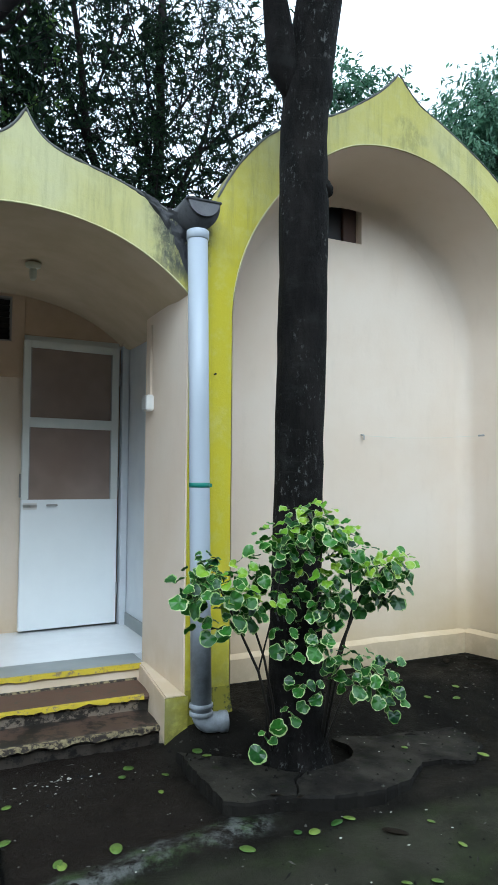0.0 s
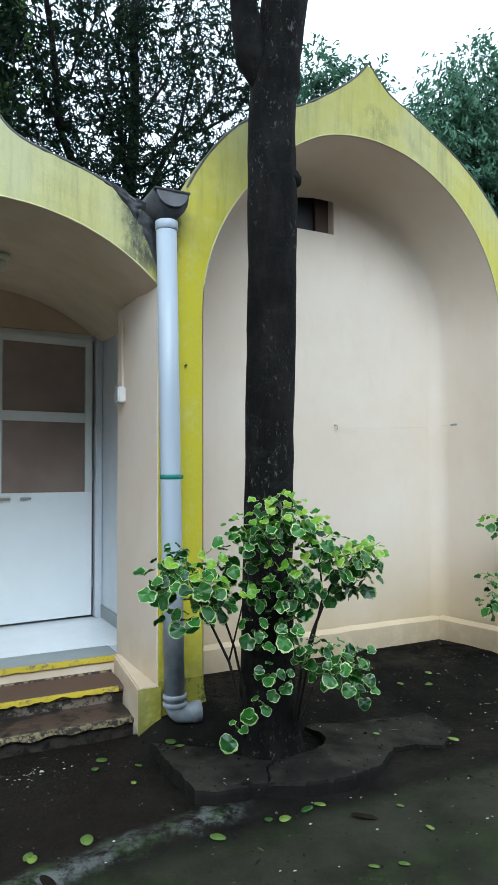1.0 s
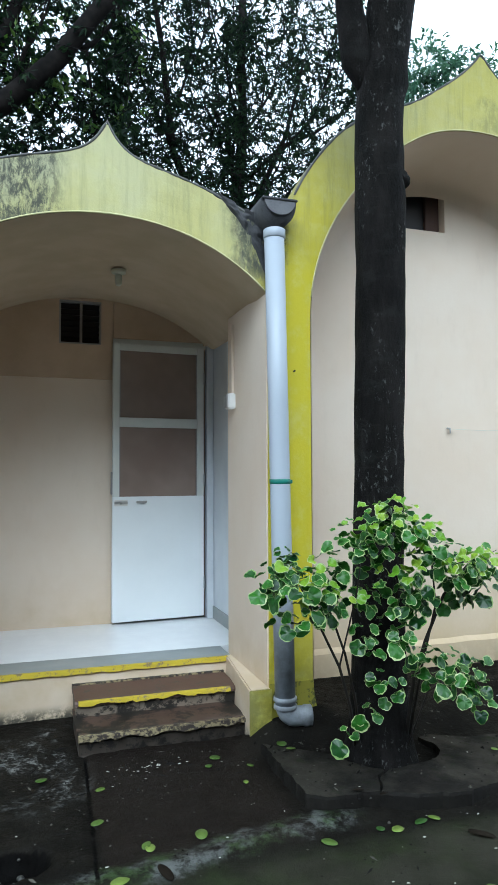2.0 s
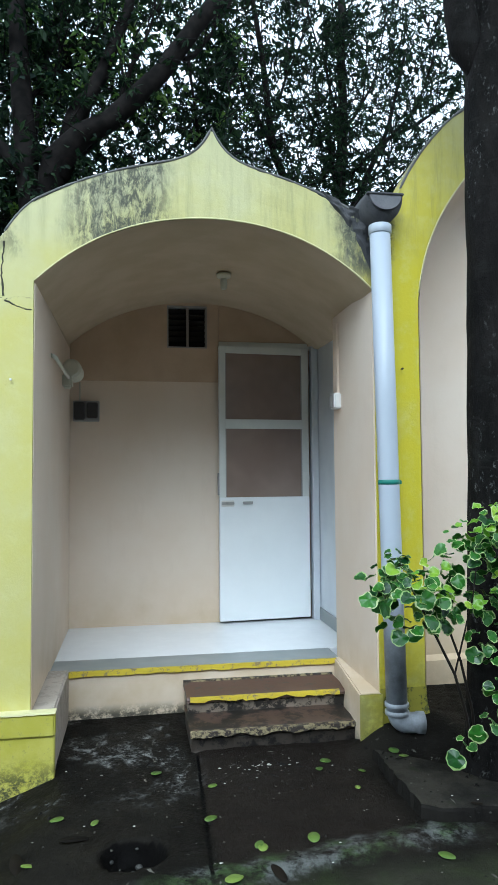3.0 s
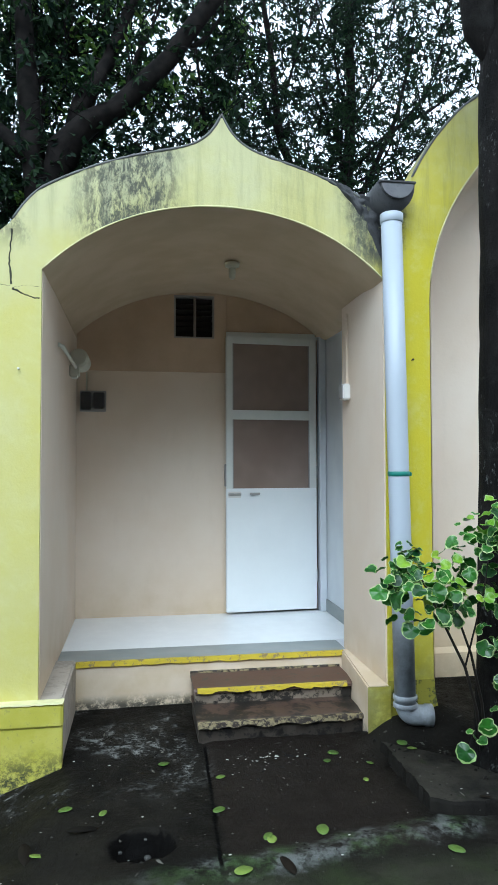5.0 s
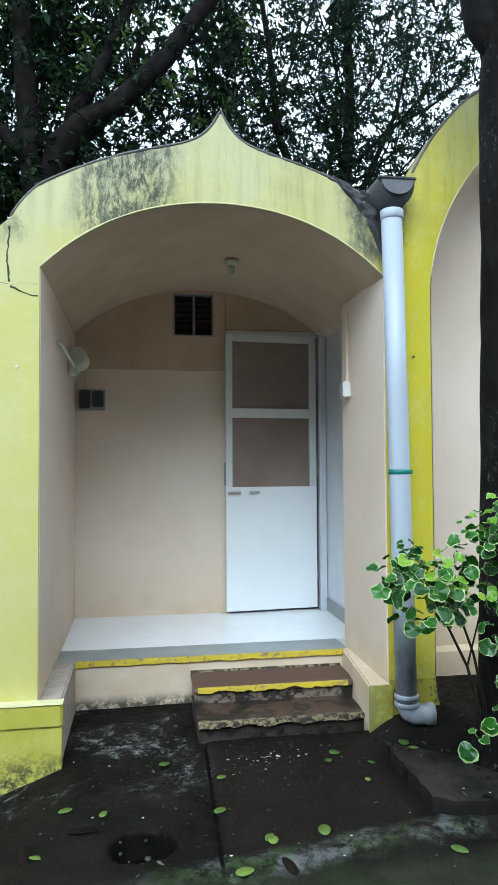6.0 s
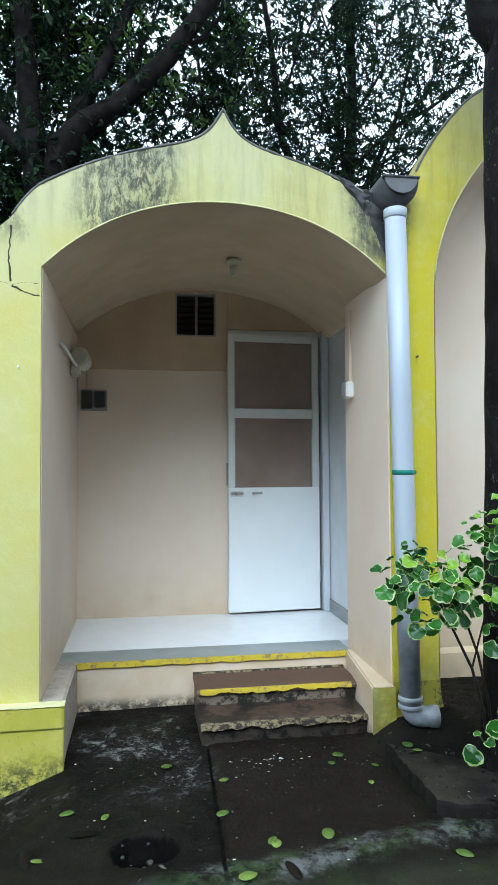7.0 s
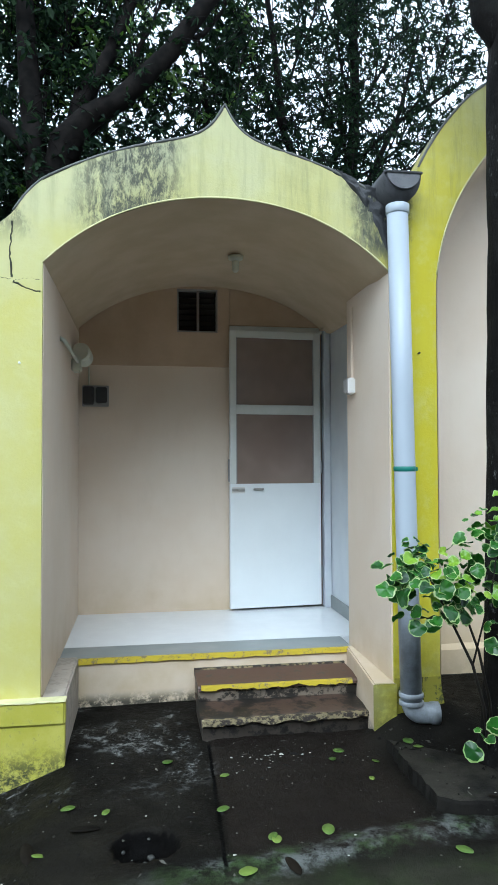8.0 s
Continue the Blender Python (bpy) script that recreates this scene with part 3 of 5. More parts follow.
# added wall behind the camera, unseen: keeps low sky light out of the porch
bm = boxes((-11.0, 13.0, -7.7, -7.5, -0.3, 5.7))
structure("wall_yard", bm, ROOFM, "added unseen grey wall that blocks low sky behind the camera", "wall")


# skirting with a sloped top round the niche
def skirt():
    bm = bmesh.new()
    prof = [(0.0, 0.25), (0.035, 0.225), (0.042, 0.0)]

    def run(pts, flip):
        # pts: (x, y) of the wall line with the outward direction at each
        rows = []
        for (x, y), (dx, dy) in pts:
            w = 0.006 * noise.noise(Vector((x * 8, y * 8, 0)))
            rows.append([bm.verts.new((x + dx * d, y + dy * d, z + w)) for d, z in prof])
        for a, b in zip(rows, rows[1:]):
            for i in range(len(prof) - 1):
                bm.faces.new((a[i], b[i], b[i + 1], a[i + 1]))
    n = 16
    x1 = B_X + B_R - 0.105
    run([((1.04 + (x1 - 1.04) * i / n, 0.506), (0 if i < n else -1, -1)) for i in range(n + 1)], False)
    run([((x1 + 0.09 * i / 6, 0.506 - 0.50 * i / 6), (-1, -1 if i == 0 else 0)) for i in range(7)], False)
    return bm


structure("baseboard_niche", skirt(), CREAM, "rough cream cement skirting round the niche", "skirting")

# ---- landing, cheeks and steps ----
structure("floor", boxes((LEFT, RIGHT_IN, 0.870, BACK + 0.16, 0.0, LAND), bevel=0.002), TILE, "glossy white tiled porch floor", "floor")
structure("trim_edge_stone", boxes((LEFT, RIGHT, 0.640, 0.870, 0.193, LAND + 0.001), bevel=0.003), STONE, "grey stone edging of the porch floor", "edging")


def ragged_strip(x0, x1, y0, y1, z0, z1, amp, seed, n=44):
    """A painted strip whose lower edge is broken and uneven."""
    bm = bmesh.new()
    rows = []
    for i in range(n + 1):
        x = x0 + (x1 - x0) * i / n
        w = amp * (noise.noise(Vector((x * 11, seed, 0))) + 0.6 * noise.noise(Vector((x * 37, seed, 4))))
        rows.append([bm.verts.new(p) for p in ((x, y1, z1), (x, y0, z1), (x, y0 - 0.002, z0 + w), (x, y1, z0 + w))])
    for a, b in zip(rows, rows[1:]):
        for i in range(4):
            bm.faces.new((a[i], b[i], b[(i + 1) % 4], a[(i + 1) % 4]))
    bm.faces.new(rows[0])
    bm.faces.new(rows[-1])
    return bm


structure("trim_nosing", ragged_strip(LEFT + 0.10, RIGHT - 0.02, 0.624, 0.640, LAND - 0.026, LAND + 0.002, 0.010, 1), NOSING, "chipped yellow painted nosing of the porch floor", "nosing")
structure("wall_riser", boxes((LEFT, RIGHT, 0.634, 0.870, -0.2, 0.192), bevel=0.004), CREAM, "cream painted riser below the porch floor", "wall")
structure("wall_cheek_left", boxes((LEFT - 0.02, -0.712, -0.028, 0.64, -0.25, LAND + 0.012), bevel=0.008), CHEEKM, "low stained cream cheek wall beside the porch steps", "wall")


def cheek_right():
    bm = bmesh.new()
    lo = [(0.69, -0.03), (0.80, -0.03), (0.80, 0.64), (0.762, 0.64)]
    bot = [bm.verts.new((x, y, -0.2)) for x, y in lo]
    top = [bm.verts.new((x, y, LAND + 0.006)) for x, y in lo]
    bm.faces.new(bot)
    bm.faces.new(top)
    for i in range(4):
        bm.faces.new((bot[i], bot[(i + 1) % 4], top[(i + 1) % 4], top[i]))
    bmesh.ops.bevel(bm, geom=list(bm.edges), offset=0.008, segments=2, affect='EDGES')
    return bm


structure("wall_cheek_right", cheek_right(), CREAM, "low cream cheek wall beside the downpipe", "wall")
structure("trim_cheek_front", boxes((0.688, 0.802, -0.036, -0.028, -0.2, LAND + 0.004), bevel=0.002), YELLOW, "mossy yellow painted end of the cheek wall", "plinth")


def plinth():
    bm = bmesh.new()
    box(bm, -1.9, -0.706, -0.055, 0.0, 0.135, LAND + 0.016, bevel=0.008)
    box(bm, -1.9, -0.709, -0.046, 0.0, -0.3, 0.137, bevel=0.004)
    return bm


structure("trim_plinth_edge", ragged_strip(-1.9, -0.704, -0.0575, 0.001, LAND + 0.0135, LAND + 0.019, 0.004, 9, 110), EDGE, "pale chipped top edge of the yellow plinth", "plinth")
structure("trim_plinth_left", plinth(), PLINTHY, "yellow painted plinth with a proud upper band, mossy at its foot", "plinth")


def pier_foot():
    bm = bmesh.new()
    n = 8
    rows = []
    for i in range(n + 1):
        t = i / n
        z = 0.24 * (1 - t) - 0.1 * t
        d = 0.045 * t ** 1.3 + 0.006 * noise.noise(Vector((0, 0, z * 20)))
        rows.append([bm.verts.new(p) for p in ((0.80, -d - 0.003, z), (B_L + d, -d - 0.003, z), (B_L + d + 0.004, 0.14, z))])
    for a, b in zip(rows, rows[1:]):
        for i in range(2):
            bm.faces.new((a[i], a[i + 1], b[i + 1], b[i]))
    return bm


structure("trim_pier_foot", pier_foot(), FOOT, "mossy flared yellow foot of the pier", "plinth")

steps = thing("entrance_steps", (0.31, 0.3, -0.03), "two worn brown cement steps with a yellow nosing before the porch", "steps")
S1Y, S1Z, S2Y, S2Z = 0.34, 0.137, 0.085, 0.058


def place(ob, parent):
    """Hang ob under parent and keep it where it stands."""
    ob.parent = parent
    ob.matrix_parent_inverse = Matrix.Translation(parent.location).inverted()
    return ob


def step_block(x0, x1, y0, y1, z0, z1, amp, seed):
    bm = bmesh.new()
    n = 40
    rows = []
    for i in range(n + 1):
        x = x0 + (x1 - x0) * i / n
        w = amp * noise.noise(Vector((x * 13, seed, 1)))
        v = amp * noise.noise(Vector((x * 29, seed, 7)))
        rows.append([bm.verts.new(p) for p in ((x, y1, z1), (x, y0 + 0.012, z1 + w * 0.3), (x, y0 + w, z1 - 0.012 + v * 0.4), (x, y0 + w + 0.01, (z0 + z1) / 2), (x, y0 + v, z0), (x, y1, z0))])
    for a, b in zip(rows, rows[1:]):
        for i in range(6):
            bm.faces.new((a[i], b[i], b[(i + 1) % 6], a[(i + 1) % 6]))
    bm.faces.new(rows[0])
    bm.faces.new(rows[-1])
    return bm


place(part("upper_tread", step_block(-0.10, 0.745, S1Y, 0.634, 0.115, S1Z, 0.006, 3), TREAD), steps)
place(part("nosing", ragged_strip(-0.085, 0.70, S1Y - 0.008, S1Y + 0.012, S1Z - 0.016, S1Z + 0.004, 0.016, 5), NOSING, None, "chipped yellow nosing"), steps)
place(part("riser", step_block(-0.095, 0.73, S1Y + 0.012, 0.6, 0.0, 0.114, 0.008, 6), RISER, None, "stained cream riser"), steps)
place(part("lower_tread", step_block(-0.105, 0.715, S2Y, 0.5, S2Z - 0.021, S2Z, 0.010, 8), WETSTEP, None, "wet dark lower step with broken paint"), steps)


CRUST = worn("peeled_paint_crust", (0.27, 0.22, 0.12), (0.035, 0.026, 0.02), 0.60, 0.8, 30)
place(part("lower_riser", step_block(-0.10, 0.712, S2Y + 0.008, 0.5, -0.10, S2Z - 0.022, 0.012, 12), STAINED, None, "black stained riser"), steps)
place(part("paint_crust", ragged_strip(-0.104, 0.712, S2Y - 0.012, S2Y + 0.02, S2Z - 0.017, S2Z + 0.0045, 0.017, 14, 120), CRUST, None, "flaking remains of cream paint"), steps)
place(part("paint_edge", ragged_strip(-0.10, 0.745, 0.622, 0.6335, S1Z - 0.001, S1Z + 0.010, 0.004, 21, 60), CRUST, None, "pale paint line along the wall"), steps)


# ---- ground: one sheet, finer near the porch ----
def bump_at(x, y, cx, cy, rx, ry):
    d = ((x - cx) / rx) ** 2 + ((y - cy) / ry) ** 2
    return math.exp(-d)


def pit(x, y):
    """Less than 1 inside the round drain pit."""
    return math.hypot((x + 0.365) / 0.12, (y + 0.745) / 0.10) + 0.10 * noise.noise(Vector((x * 14, y * 14, 1)))


def ground_z(x, y):
    z = -0.03
    near = max(0.0, 1 - max(abs(x - 0.8) / 6, abs(y + 0.5) / 6))
    z += near * (0.010 * noise.noise(Vector((x * 2, y * 2, 0))) + 0.004 * noise.noise(Vector((x * 11, y * 11, 2))))
    if x > 0.6:
        t = min(1, max(0, (y + 0.45) / 0.55)) * min(1, max(0, (x - 0.75) / 0.35))
        z += 0.12 * t * t * (3 - 2 * t)
    z += 0.07 * bump_at(x, y, 0.95, -0.05, 0.2, 0.16) + 0.07 * bump_at(x, y, 0.79, -0.03, 0.12, 0.09)
    z -= 0.125 * min(1, max(0, (-0.66 - x) / 0.34)) * min(1, max(0, (0.1 - y) / 0.15)) * max(0, 1 - max(0, -0.35 - y) / 1.2)
    z += 0.018 * min(1, max(0, (x + 0.4) / 0.4)) * math.exp(-((y + 0.915 - 0.14 * x + 0.03 * noise.noise(Vector((x * 3, 0, 5)))) / 0.07) ** 2) * (1 if x < 0.8 else math.exp(-((x - 0.8) / 0.15) ** 2)) * near
    if y > -1.0 and y < 0.2:
        z -= 0.014 * math.exp(-((x + 0.075 - 0.05 * y * 0.8) / 0.012) ** 2)
    d = pit(x, y)
    if d < 1.0:
        z -= (0.075 + 0.02 * noise.noise(Vector((x * 30, y * 30, 3)))) * min(1, (1 - d) * 3.5)
    return z


def axis(lo, hi, step, far):
    mid = [lo + (hi - lo) * i / round((hi - lo) / step) for i in range(round((hi - lo) / step) + 1)]
    out = []
    s, p = step, 0.0
    while p < far:
        s *= 1.5
        p += s
        out.append(p)
    return [lo - v for v in reversed(out)] + mid + [hi + v for v in out]


gx, gy = axis(-1.4, 3.6, 0.022, 400), axis(-1.9, 0.75, 0.022, 400)
vs = [(x, y, ground_z(x, y)) for y in gy for x in gx]
nx = len(gx)
fs = [(j * nx + i, j * nx + i + 1, (j + 1) * nx + i + 1, (j + 1) * nx + i) for j in range(len(gy) - 1) for i in range(nx - 1)]
me = bpy.data.meshes.new("ground")
me.from_pydata(vs, [], fs)
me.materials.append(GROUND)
for p in me.polygons:
    p.use_smooth = True
tagged(new("ground", me), "dark wet earth and old concrete with moss and a round drain pit", "ground", "", "structure")


rnd = random.Random(8)
for i in range(14):
    x, y = -0.37 + rnd.gauss(0, 0.04), -0.735 + rnd.gauss(0, 0.03)
    r = rnd.uniform(0.005, 0.013)
    bm = bmesh.new()
    bmesh.ops.create_icosphere(bm, subdivisions=2, radius=r)
    for v in bm.verts:
        v.co *= 1 + 0.35 * noise.noise(v.co * 70 + Vector((i, 0, 0)))
        v.co.z *= 0.7
    ob = part("stone", bm, DEBRIS, None, "", True)
    ob.location = (x, y, ground_z(x, y) + r * 0.45)
    tagged(ob, "small grey stone lying in the drain pit", "stone", "stones in the pit")


# ---- broken concrete slab round the tree ----
TREE = Vector((1.195, -0.43, 0))


def slab_top(x):
    t = min(1, max(0, (x - 1.2) / 0.6))
    return 0.027 - 0.037 * t * t * (3 - 2 * t) - 0.012 * max(0, (x - 1.8) / 0.5)


def slab_piece(outline, name, parent):
    """One piece of slab: a rough edged plate with an undercut side."""
    bm = bmesh.new()
    pts = []
    m = len(outline)
    for i in range(m):
        a, b = Vector(outline[i]), Vector(outline[(i + 1) % m])
        k = max(2, int((b - a).length / 0.022))
        for j in range(k):
            p = a.lerp(b, j / k)
            w = Vector((noise.noise(Vector((p.x * 9, p.y * 9, 0))), noise.noise(Vector((p.x * 9, p.y * 9, 8))))) * 0.007
            w += Vector((noise.noise(Vector((p.x * 31, p.y * 31, 0))), noise.noise(Vector((p.x * 31, p.y * 31, 8))))) * 0.010
            w += Vector((noise.noise(Vector((p.x * 80, p.y * 80, 0))), noise.noise(Vector((p.x * 80, p.y * 80, 8))))) * 0.005
            pts.append(p + w)
    zt = [slab_top(p.x) + 0.004 * noise.noise(Vector((p.x * 3, p.y * 3, 2))) for p in pts]
    c = sum(pts, Vector((0, 0))) / len(pts)
    top = [bm.verts.new((p.x, p.y, z)) for p, z in zip(pts, zt)]
    out = [bm.verts.new((p.x + (p.x - c.x) * 0.012, p.y + (p.y - c.y) * 0.012, z - 0.012)) for p, z in zip(pts, zt)]
    low = [bm.verts.new((p.x + (p.x - c.x) * 0.02, p.y + (p.y - c.y) * 0.02, -0.06)) for p in pts]
    n = len(pts)
    f = bm.faces.new(top)
    bmesh.ops.triangulate(bm, faces=[f])
    for i in range(n):
        j = (i + 1) % n
        bm.faces.new((top[i], top[j], out[j], out[i]))
        bm.faces.new((out[i], out[j], low[j], low[i]))
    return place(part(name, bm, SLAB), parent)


slab = thing("tree_slab", (1.3, -0.6, -0.03), "cracked dark concrete slab with a broken edge round the tree", "slab")


def hole(a):
    return (TREE.x + 0.03 + 0.25 * math.cos(a), TREE.y + 0.04 + 0.19 * math.sin(a))


ring_l = [hole(radians(a)) for a in range(180, 246, 16)]
ring_r = [hole(radians(a)) for a in range(254, 391, 17)]
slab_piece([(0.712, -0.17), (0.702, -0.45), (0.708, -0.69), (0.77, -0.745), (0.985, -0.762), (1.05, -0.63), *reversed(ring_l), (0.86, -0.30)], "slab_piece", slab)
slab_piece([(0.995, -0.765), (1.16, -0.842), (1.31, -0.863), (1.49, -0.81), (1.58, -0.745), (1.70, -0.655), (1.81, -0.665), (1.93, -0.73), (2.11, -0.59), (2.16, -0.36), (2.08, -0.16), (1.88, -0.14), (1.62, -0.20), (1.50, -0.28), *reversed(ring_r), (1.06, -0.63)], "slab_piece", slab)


# ---- tree trunk standing in the slab's hole ----
def tree_trunk():
    t = thing("tree", (TREE.x, TREE.y, -0.03), "dark rough barked forked tree in a hole of the slab", "tree")
    bm = bmesh.new()
    pts, rad = [], []
    for i in range(60):
        z = -0.08 + 3.46 * i / 59
        u = max(0, z - 2.95)
        pts.append((TREE.x - 0.030 + 0.014 * max(z, 0) - 0.006 * max(0, z - 1.8) + 0.13 * u, TREE.y + 0.012 * math.sin(z * 2), z))
        flare = 0.035 * math.exp(-max(z, 0) / 0.35) + 0.03 * math.exp(-max(z, 0) / 0.08)
        rad.append(0.1115 + flare + 0.016 * math.exp(-((z - 3.10) / 0.045) ** 2) + 0.006 * math.exp(-((z - 2.45) / 0.10) ** 2))
    pts += [(TREE.x + 0.10, TREE.y, 3.60), (TREE.x + 0.18, TREE.y, 4.1), (TREE.x + 0.25, TREE.y, 5.2), (TREE.x + 0.3, TREE.y - 0.2, 6.5)]
    rad += [0.110, 0.10, 0.08, 0.05]
    tube(bm, pts, rad, 32, 0.006)
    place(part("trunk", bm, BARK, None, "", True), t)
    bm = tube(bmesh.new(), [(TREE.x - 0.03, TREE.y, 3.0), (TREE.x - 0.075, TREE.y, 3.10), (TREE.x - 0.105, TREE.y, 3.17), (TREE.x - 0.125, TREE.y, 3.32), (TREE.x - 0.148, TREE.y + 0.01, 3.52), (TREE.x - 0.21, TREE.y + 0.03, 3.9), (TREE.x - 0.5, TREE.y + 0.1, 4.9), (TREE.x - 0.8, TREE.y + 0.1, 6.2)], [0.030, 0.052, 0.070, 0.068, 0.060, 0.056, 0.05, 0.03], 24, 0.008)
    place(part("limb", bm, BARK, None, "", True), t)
    bm = bmesh.new()
    bmesh.ops.create_icosphere(bm, subdivisions=3, radius=0.045)
    for v in bm.verts:
        v.co *= 1 + 0.3 * noise.noise(v.co * 30)
        v.co += Vector((TREE.x + 0.085, TREE.y - 0.055, 2.62))
    place(part("knot", bm, BARK, None, "rough grey knot", True), t)
    return t


FRONT_TREE = tree_trunk()


# ---- leaves ----
def leaf_mesh(kind, seed, mats):
    """A round, scalloped leaf with an uneven pale margin, cupped and folded along its midrib; it grows along +y from the origin."""
    rnd = random.Random(seed)
    n = 30
    bm = bmesh.new()
    inner, outer, half = [], [], []
    ph, w = rnd.uniform(0, 6.28), rnd.uniform(0.85, 1.2)
    fold, curl, bare = rnd.uniform(0.15, 0.75), rnd.uniform(0.2, 0.9), rnd.uniform(0, 6.28)
    for i in range(n):
        a = 2 * math.pi * i / n - math.pi / 2
        r = 0.5 * (1 + 0.025 * math.cos(3 * a + ph) + 0.03 * math.cos(5 * a + 2 * ph) + 0.03 * (i % 3 - 1) + 0.02 * rnd.uniform(-1, 1))
        notch = 0.30 * math.exp(-((i if i < n / 2 else i - n) / 1.8) ** 2)
        r *= 1 - notch
        x, y = r * math.cos(a) * w, 0.5 + r * math.sin(a)
        z = fold * abs(x) - 0.5 * x * x - curl * max(0, y - 0.25) ** 2 + 0.05 * math.sin(4 * a + ph) + 0.03 * rnd.uniform(-1, 1)
        outer.append(bm.verts.new((x, y, z)))
        s = 0.885 + 0.07 * math.cos(a + bare) + 0.05 * math.sin(5 * a + ph) + 0.04 * rnd.uniform(-1, 1)
        s = min(0.975, max(0.74, s))
        inner.append(bm.verts.new((x * s, 0.5 + (y - 0.5) * s, z * s)))
        half.append(bm.verts.new((x * s * 0.5, 0.5 + (y - 0.5) * s * 0.5, z * s * 0.42)))
    mid = bm.verts.new((0, 0.45, -0.04))
    for i in range(n):
        j = (i + 1) % n
        bm.faces.new((mid, half[i], half[j])).material_index = 0
        bm.faces.new((half[i], inner[i], inner[j], half[j])).material_index = 0
        bm.faces.new((inner[i], outer[i], outer[j], inner[j])).material_index = 1
    return finish(bm, mats, True)


def aim_matrix(p, d, up, size):
    d = d.normalized()
    s = d.cross(up)
    if s.length < 1e-3:
        s = Vector((1, 0, 0))
    s.normalize()
    u = s.cross(d)
    m = Matrix((s, d, u)).transposed().to_4x4()
    return Matrix.Translation(p) @ m @ Matrix.Diagonal((size, size, size, 1))


OLD_LEAVES = [leaf_mesh("leaf", s, [LEAFG, LEAFW]) for s in range(10)]
YOUNG_LIT_LEAVES = [leaf_mesh("leaf", s + 20, [LEAFY, LEAFW]) for s in range(8)]


def shrub(name, base, clumps, stems, label, seed):
    """A shrub: bent stems, and round variegated leaves in loose clumps (centre, radii, number of leaves)."""
    rnd = random.Random(seed)
    t = thing(name, base, label, "shrub")
    for pts, r in stems:
        bm = tube(bmesh.new(), pts, [r * (1 - 0.55 * i / (len(pts) - 1)) for i in range(len(pts))], 7)
        place(part("stem", bm, STEMM, None, "", True), t)
    spots = []
    for c, rr, count in clumps:
        c = Vector(c)
        for _ in range(max(1, round(count * 0.46))):
            while True:
                q = Vector((rnd.uniform(-1, 1), rnd.uniform(-1, 1), rnd.uniform(-1, 1)))
                if q.length < 1:
                    break
            p = c + Vector((q.x * rr[0] * 1.25 + 0.01, q.y * rr[1] * 1.1, q.z * rr[2] * 1.25 - 0.036))
            lean = Vector((q.x * 0.6, q.y * 0.5 - 0.25, 1.0)).normalized()
            turn, old = rnd.uniform(0, 6.28), rnd.random()
            for k in range(rnd.randint(4, 6)):
                # leaves turn round the tip of the sprig; the lower ones are larger and hang more
                a = turn + 2.4 * k
                drop = 0.25 - 0.22 * k + rnd.uniform(-.25, .25)
                d = Vector((math.cos(a), math.sin(a), drop))
                at = p + lean * (0.012 * (4 - k)) + d.normalized() * rnd.uniform(0.008, 0.03)
                up = (lean + Vector((rnd.uniform(-.8, .8), rnd.uniform(-1.1, .5), 0))).normalized()
                # young tip leaves, high ones only: light on the top is put into colour
                young_lit = k < 3 and q.z > -0.2 and p.z > 0.7
                spots.append((at, d, up, rnd.uniform(0.024, 0.046) + 0.006 * k, young_lit))
    rnd.shuffle(spots)
    spots.sort(key=lambda v: v[0].y)
    for at, d, up, size, young_lit in spots[:300]:
        ob = new("leaf", rnd.choice(YOUNG_LIT_LEAVES if young_lit else OLD_LEAVES))
        ob.parent = t
        ob.matrix_parent_inverse = Matrix.Translation(t.location).inverted()
        ob.matrix_basis = aim_matrix(at, d, up, size)
    if len(spots) > 300:
        bm = bmesh.new()
        for at, d, up, size, young_lit in spots[300:]:
            n0 = len(bm.verts)
            bm.from_mesh(rnd.choice(OLD_LEAVES))
            bm.verts.ensure_lookup_table()
            m = aim_matrix(at, d, up, size)
            for v in bm.verts[n0:]:
                v.co = m @ v.co
        place(tagged(part("foliage", bm, [LEAFG, LEAFW], None, "", True), kind="stuff"), t)
    return t


SX, SY = 1.05, -0.74
CL = [((0.62, -0.74, 0.90), (0.10, 0.12, 0.06), 24), ((0.68, -0.72, 0.80), (0.11, 0.12, 0.08), 24), ((0.60, -0.72, 0.76), (0.06, 0.08, 0.06), 6),
      ((0.80, -0.74, 0.92), (0.08, 0.10, 0.10), 14), ((0.92, -0.80, 1.06), (0.09, 0.10, 0.09), 22), ((1.08, -0.80, 1.08), (0.12, 0.11, 0.09), 30),
      ((1.22, -0.74, 0.97), (0.10, 0.12, 0.08), 18), ((1.36, -0.70, 0.90), (0.12, 0.14, 0.09), 26), ((1.50, -0.68, 0.85), (0.10, 0.12, 0.09), 14),
      ((1.25, -0.72, 0.80), (0.12, 0.12, 0.08), 14), ((1.12, -0.78, 0.84), (0.12, 0.06, 0.09), 16), ((1.05, -0.76, 0.66), (0.12, 0.05, 0.08), 12), ((0.92, -0.74, 0.82), (0.08, 0.08, 0.10), 12),
      ((1.08, -0.78, 0.52), (0.12, 0.07, 0.08), 9), ((1.32, -0.74, 0.46), (0.13, 0.10, 0.06), 20), ((1.43, -0.72, 0.38), (0.05, 0.06, 0.05), 6),
      ((0.938, -0.76, 0.362), (0.006, 0.006, 0.006), 2), ((0.857, -0.73, 0.268), (0.006, 0.006, 0.006), 1)]
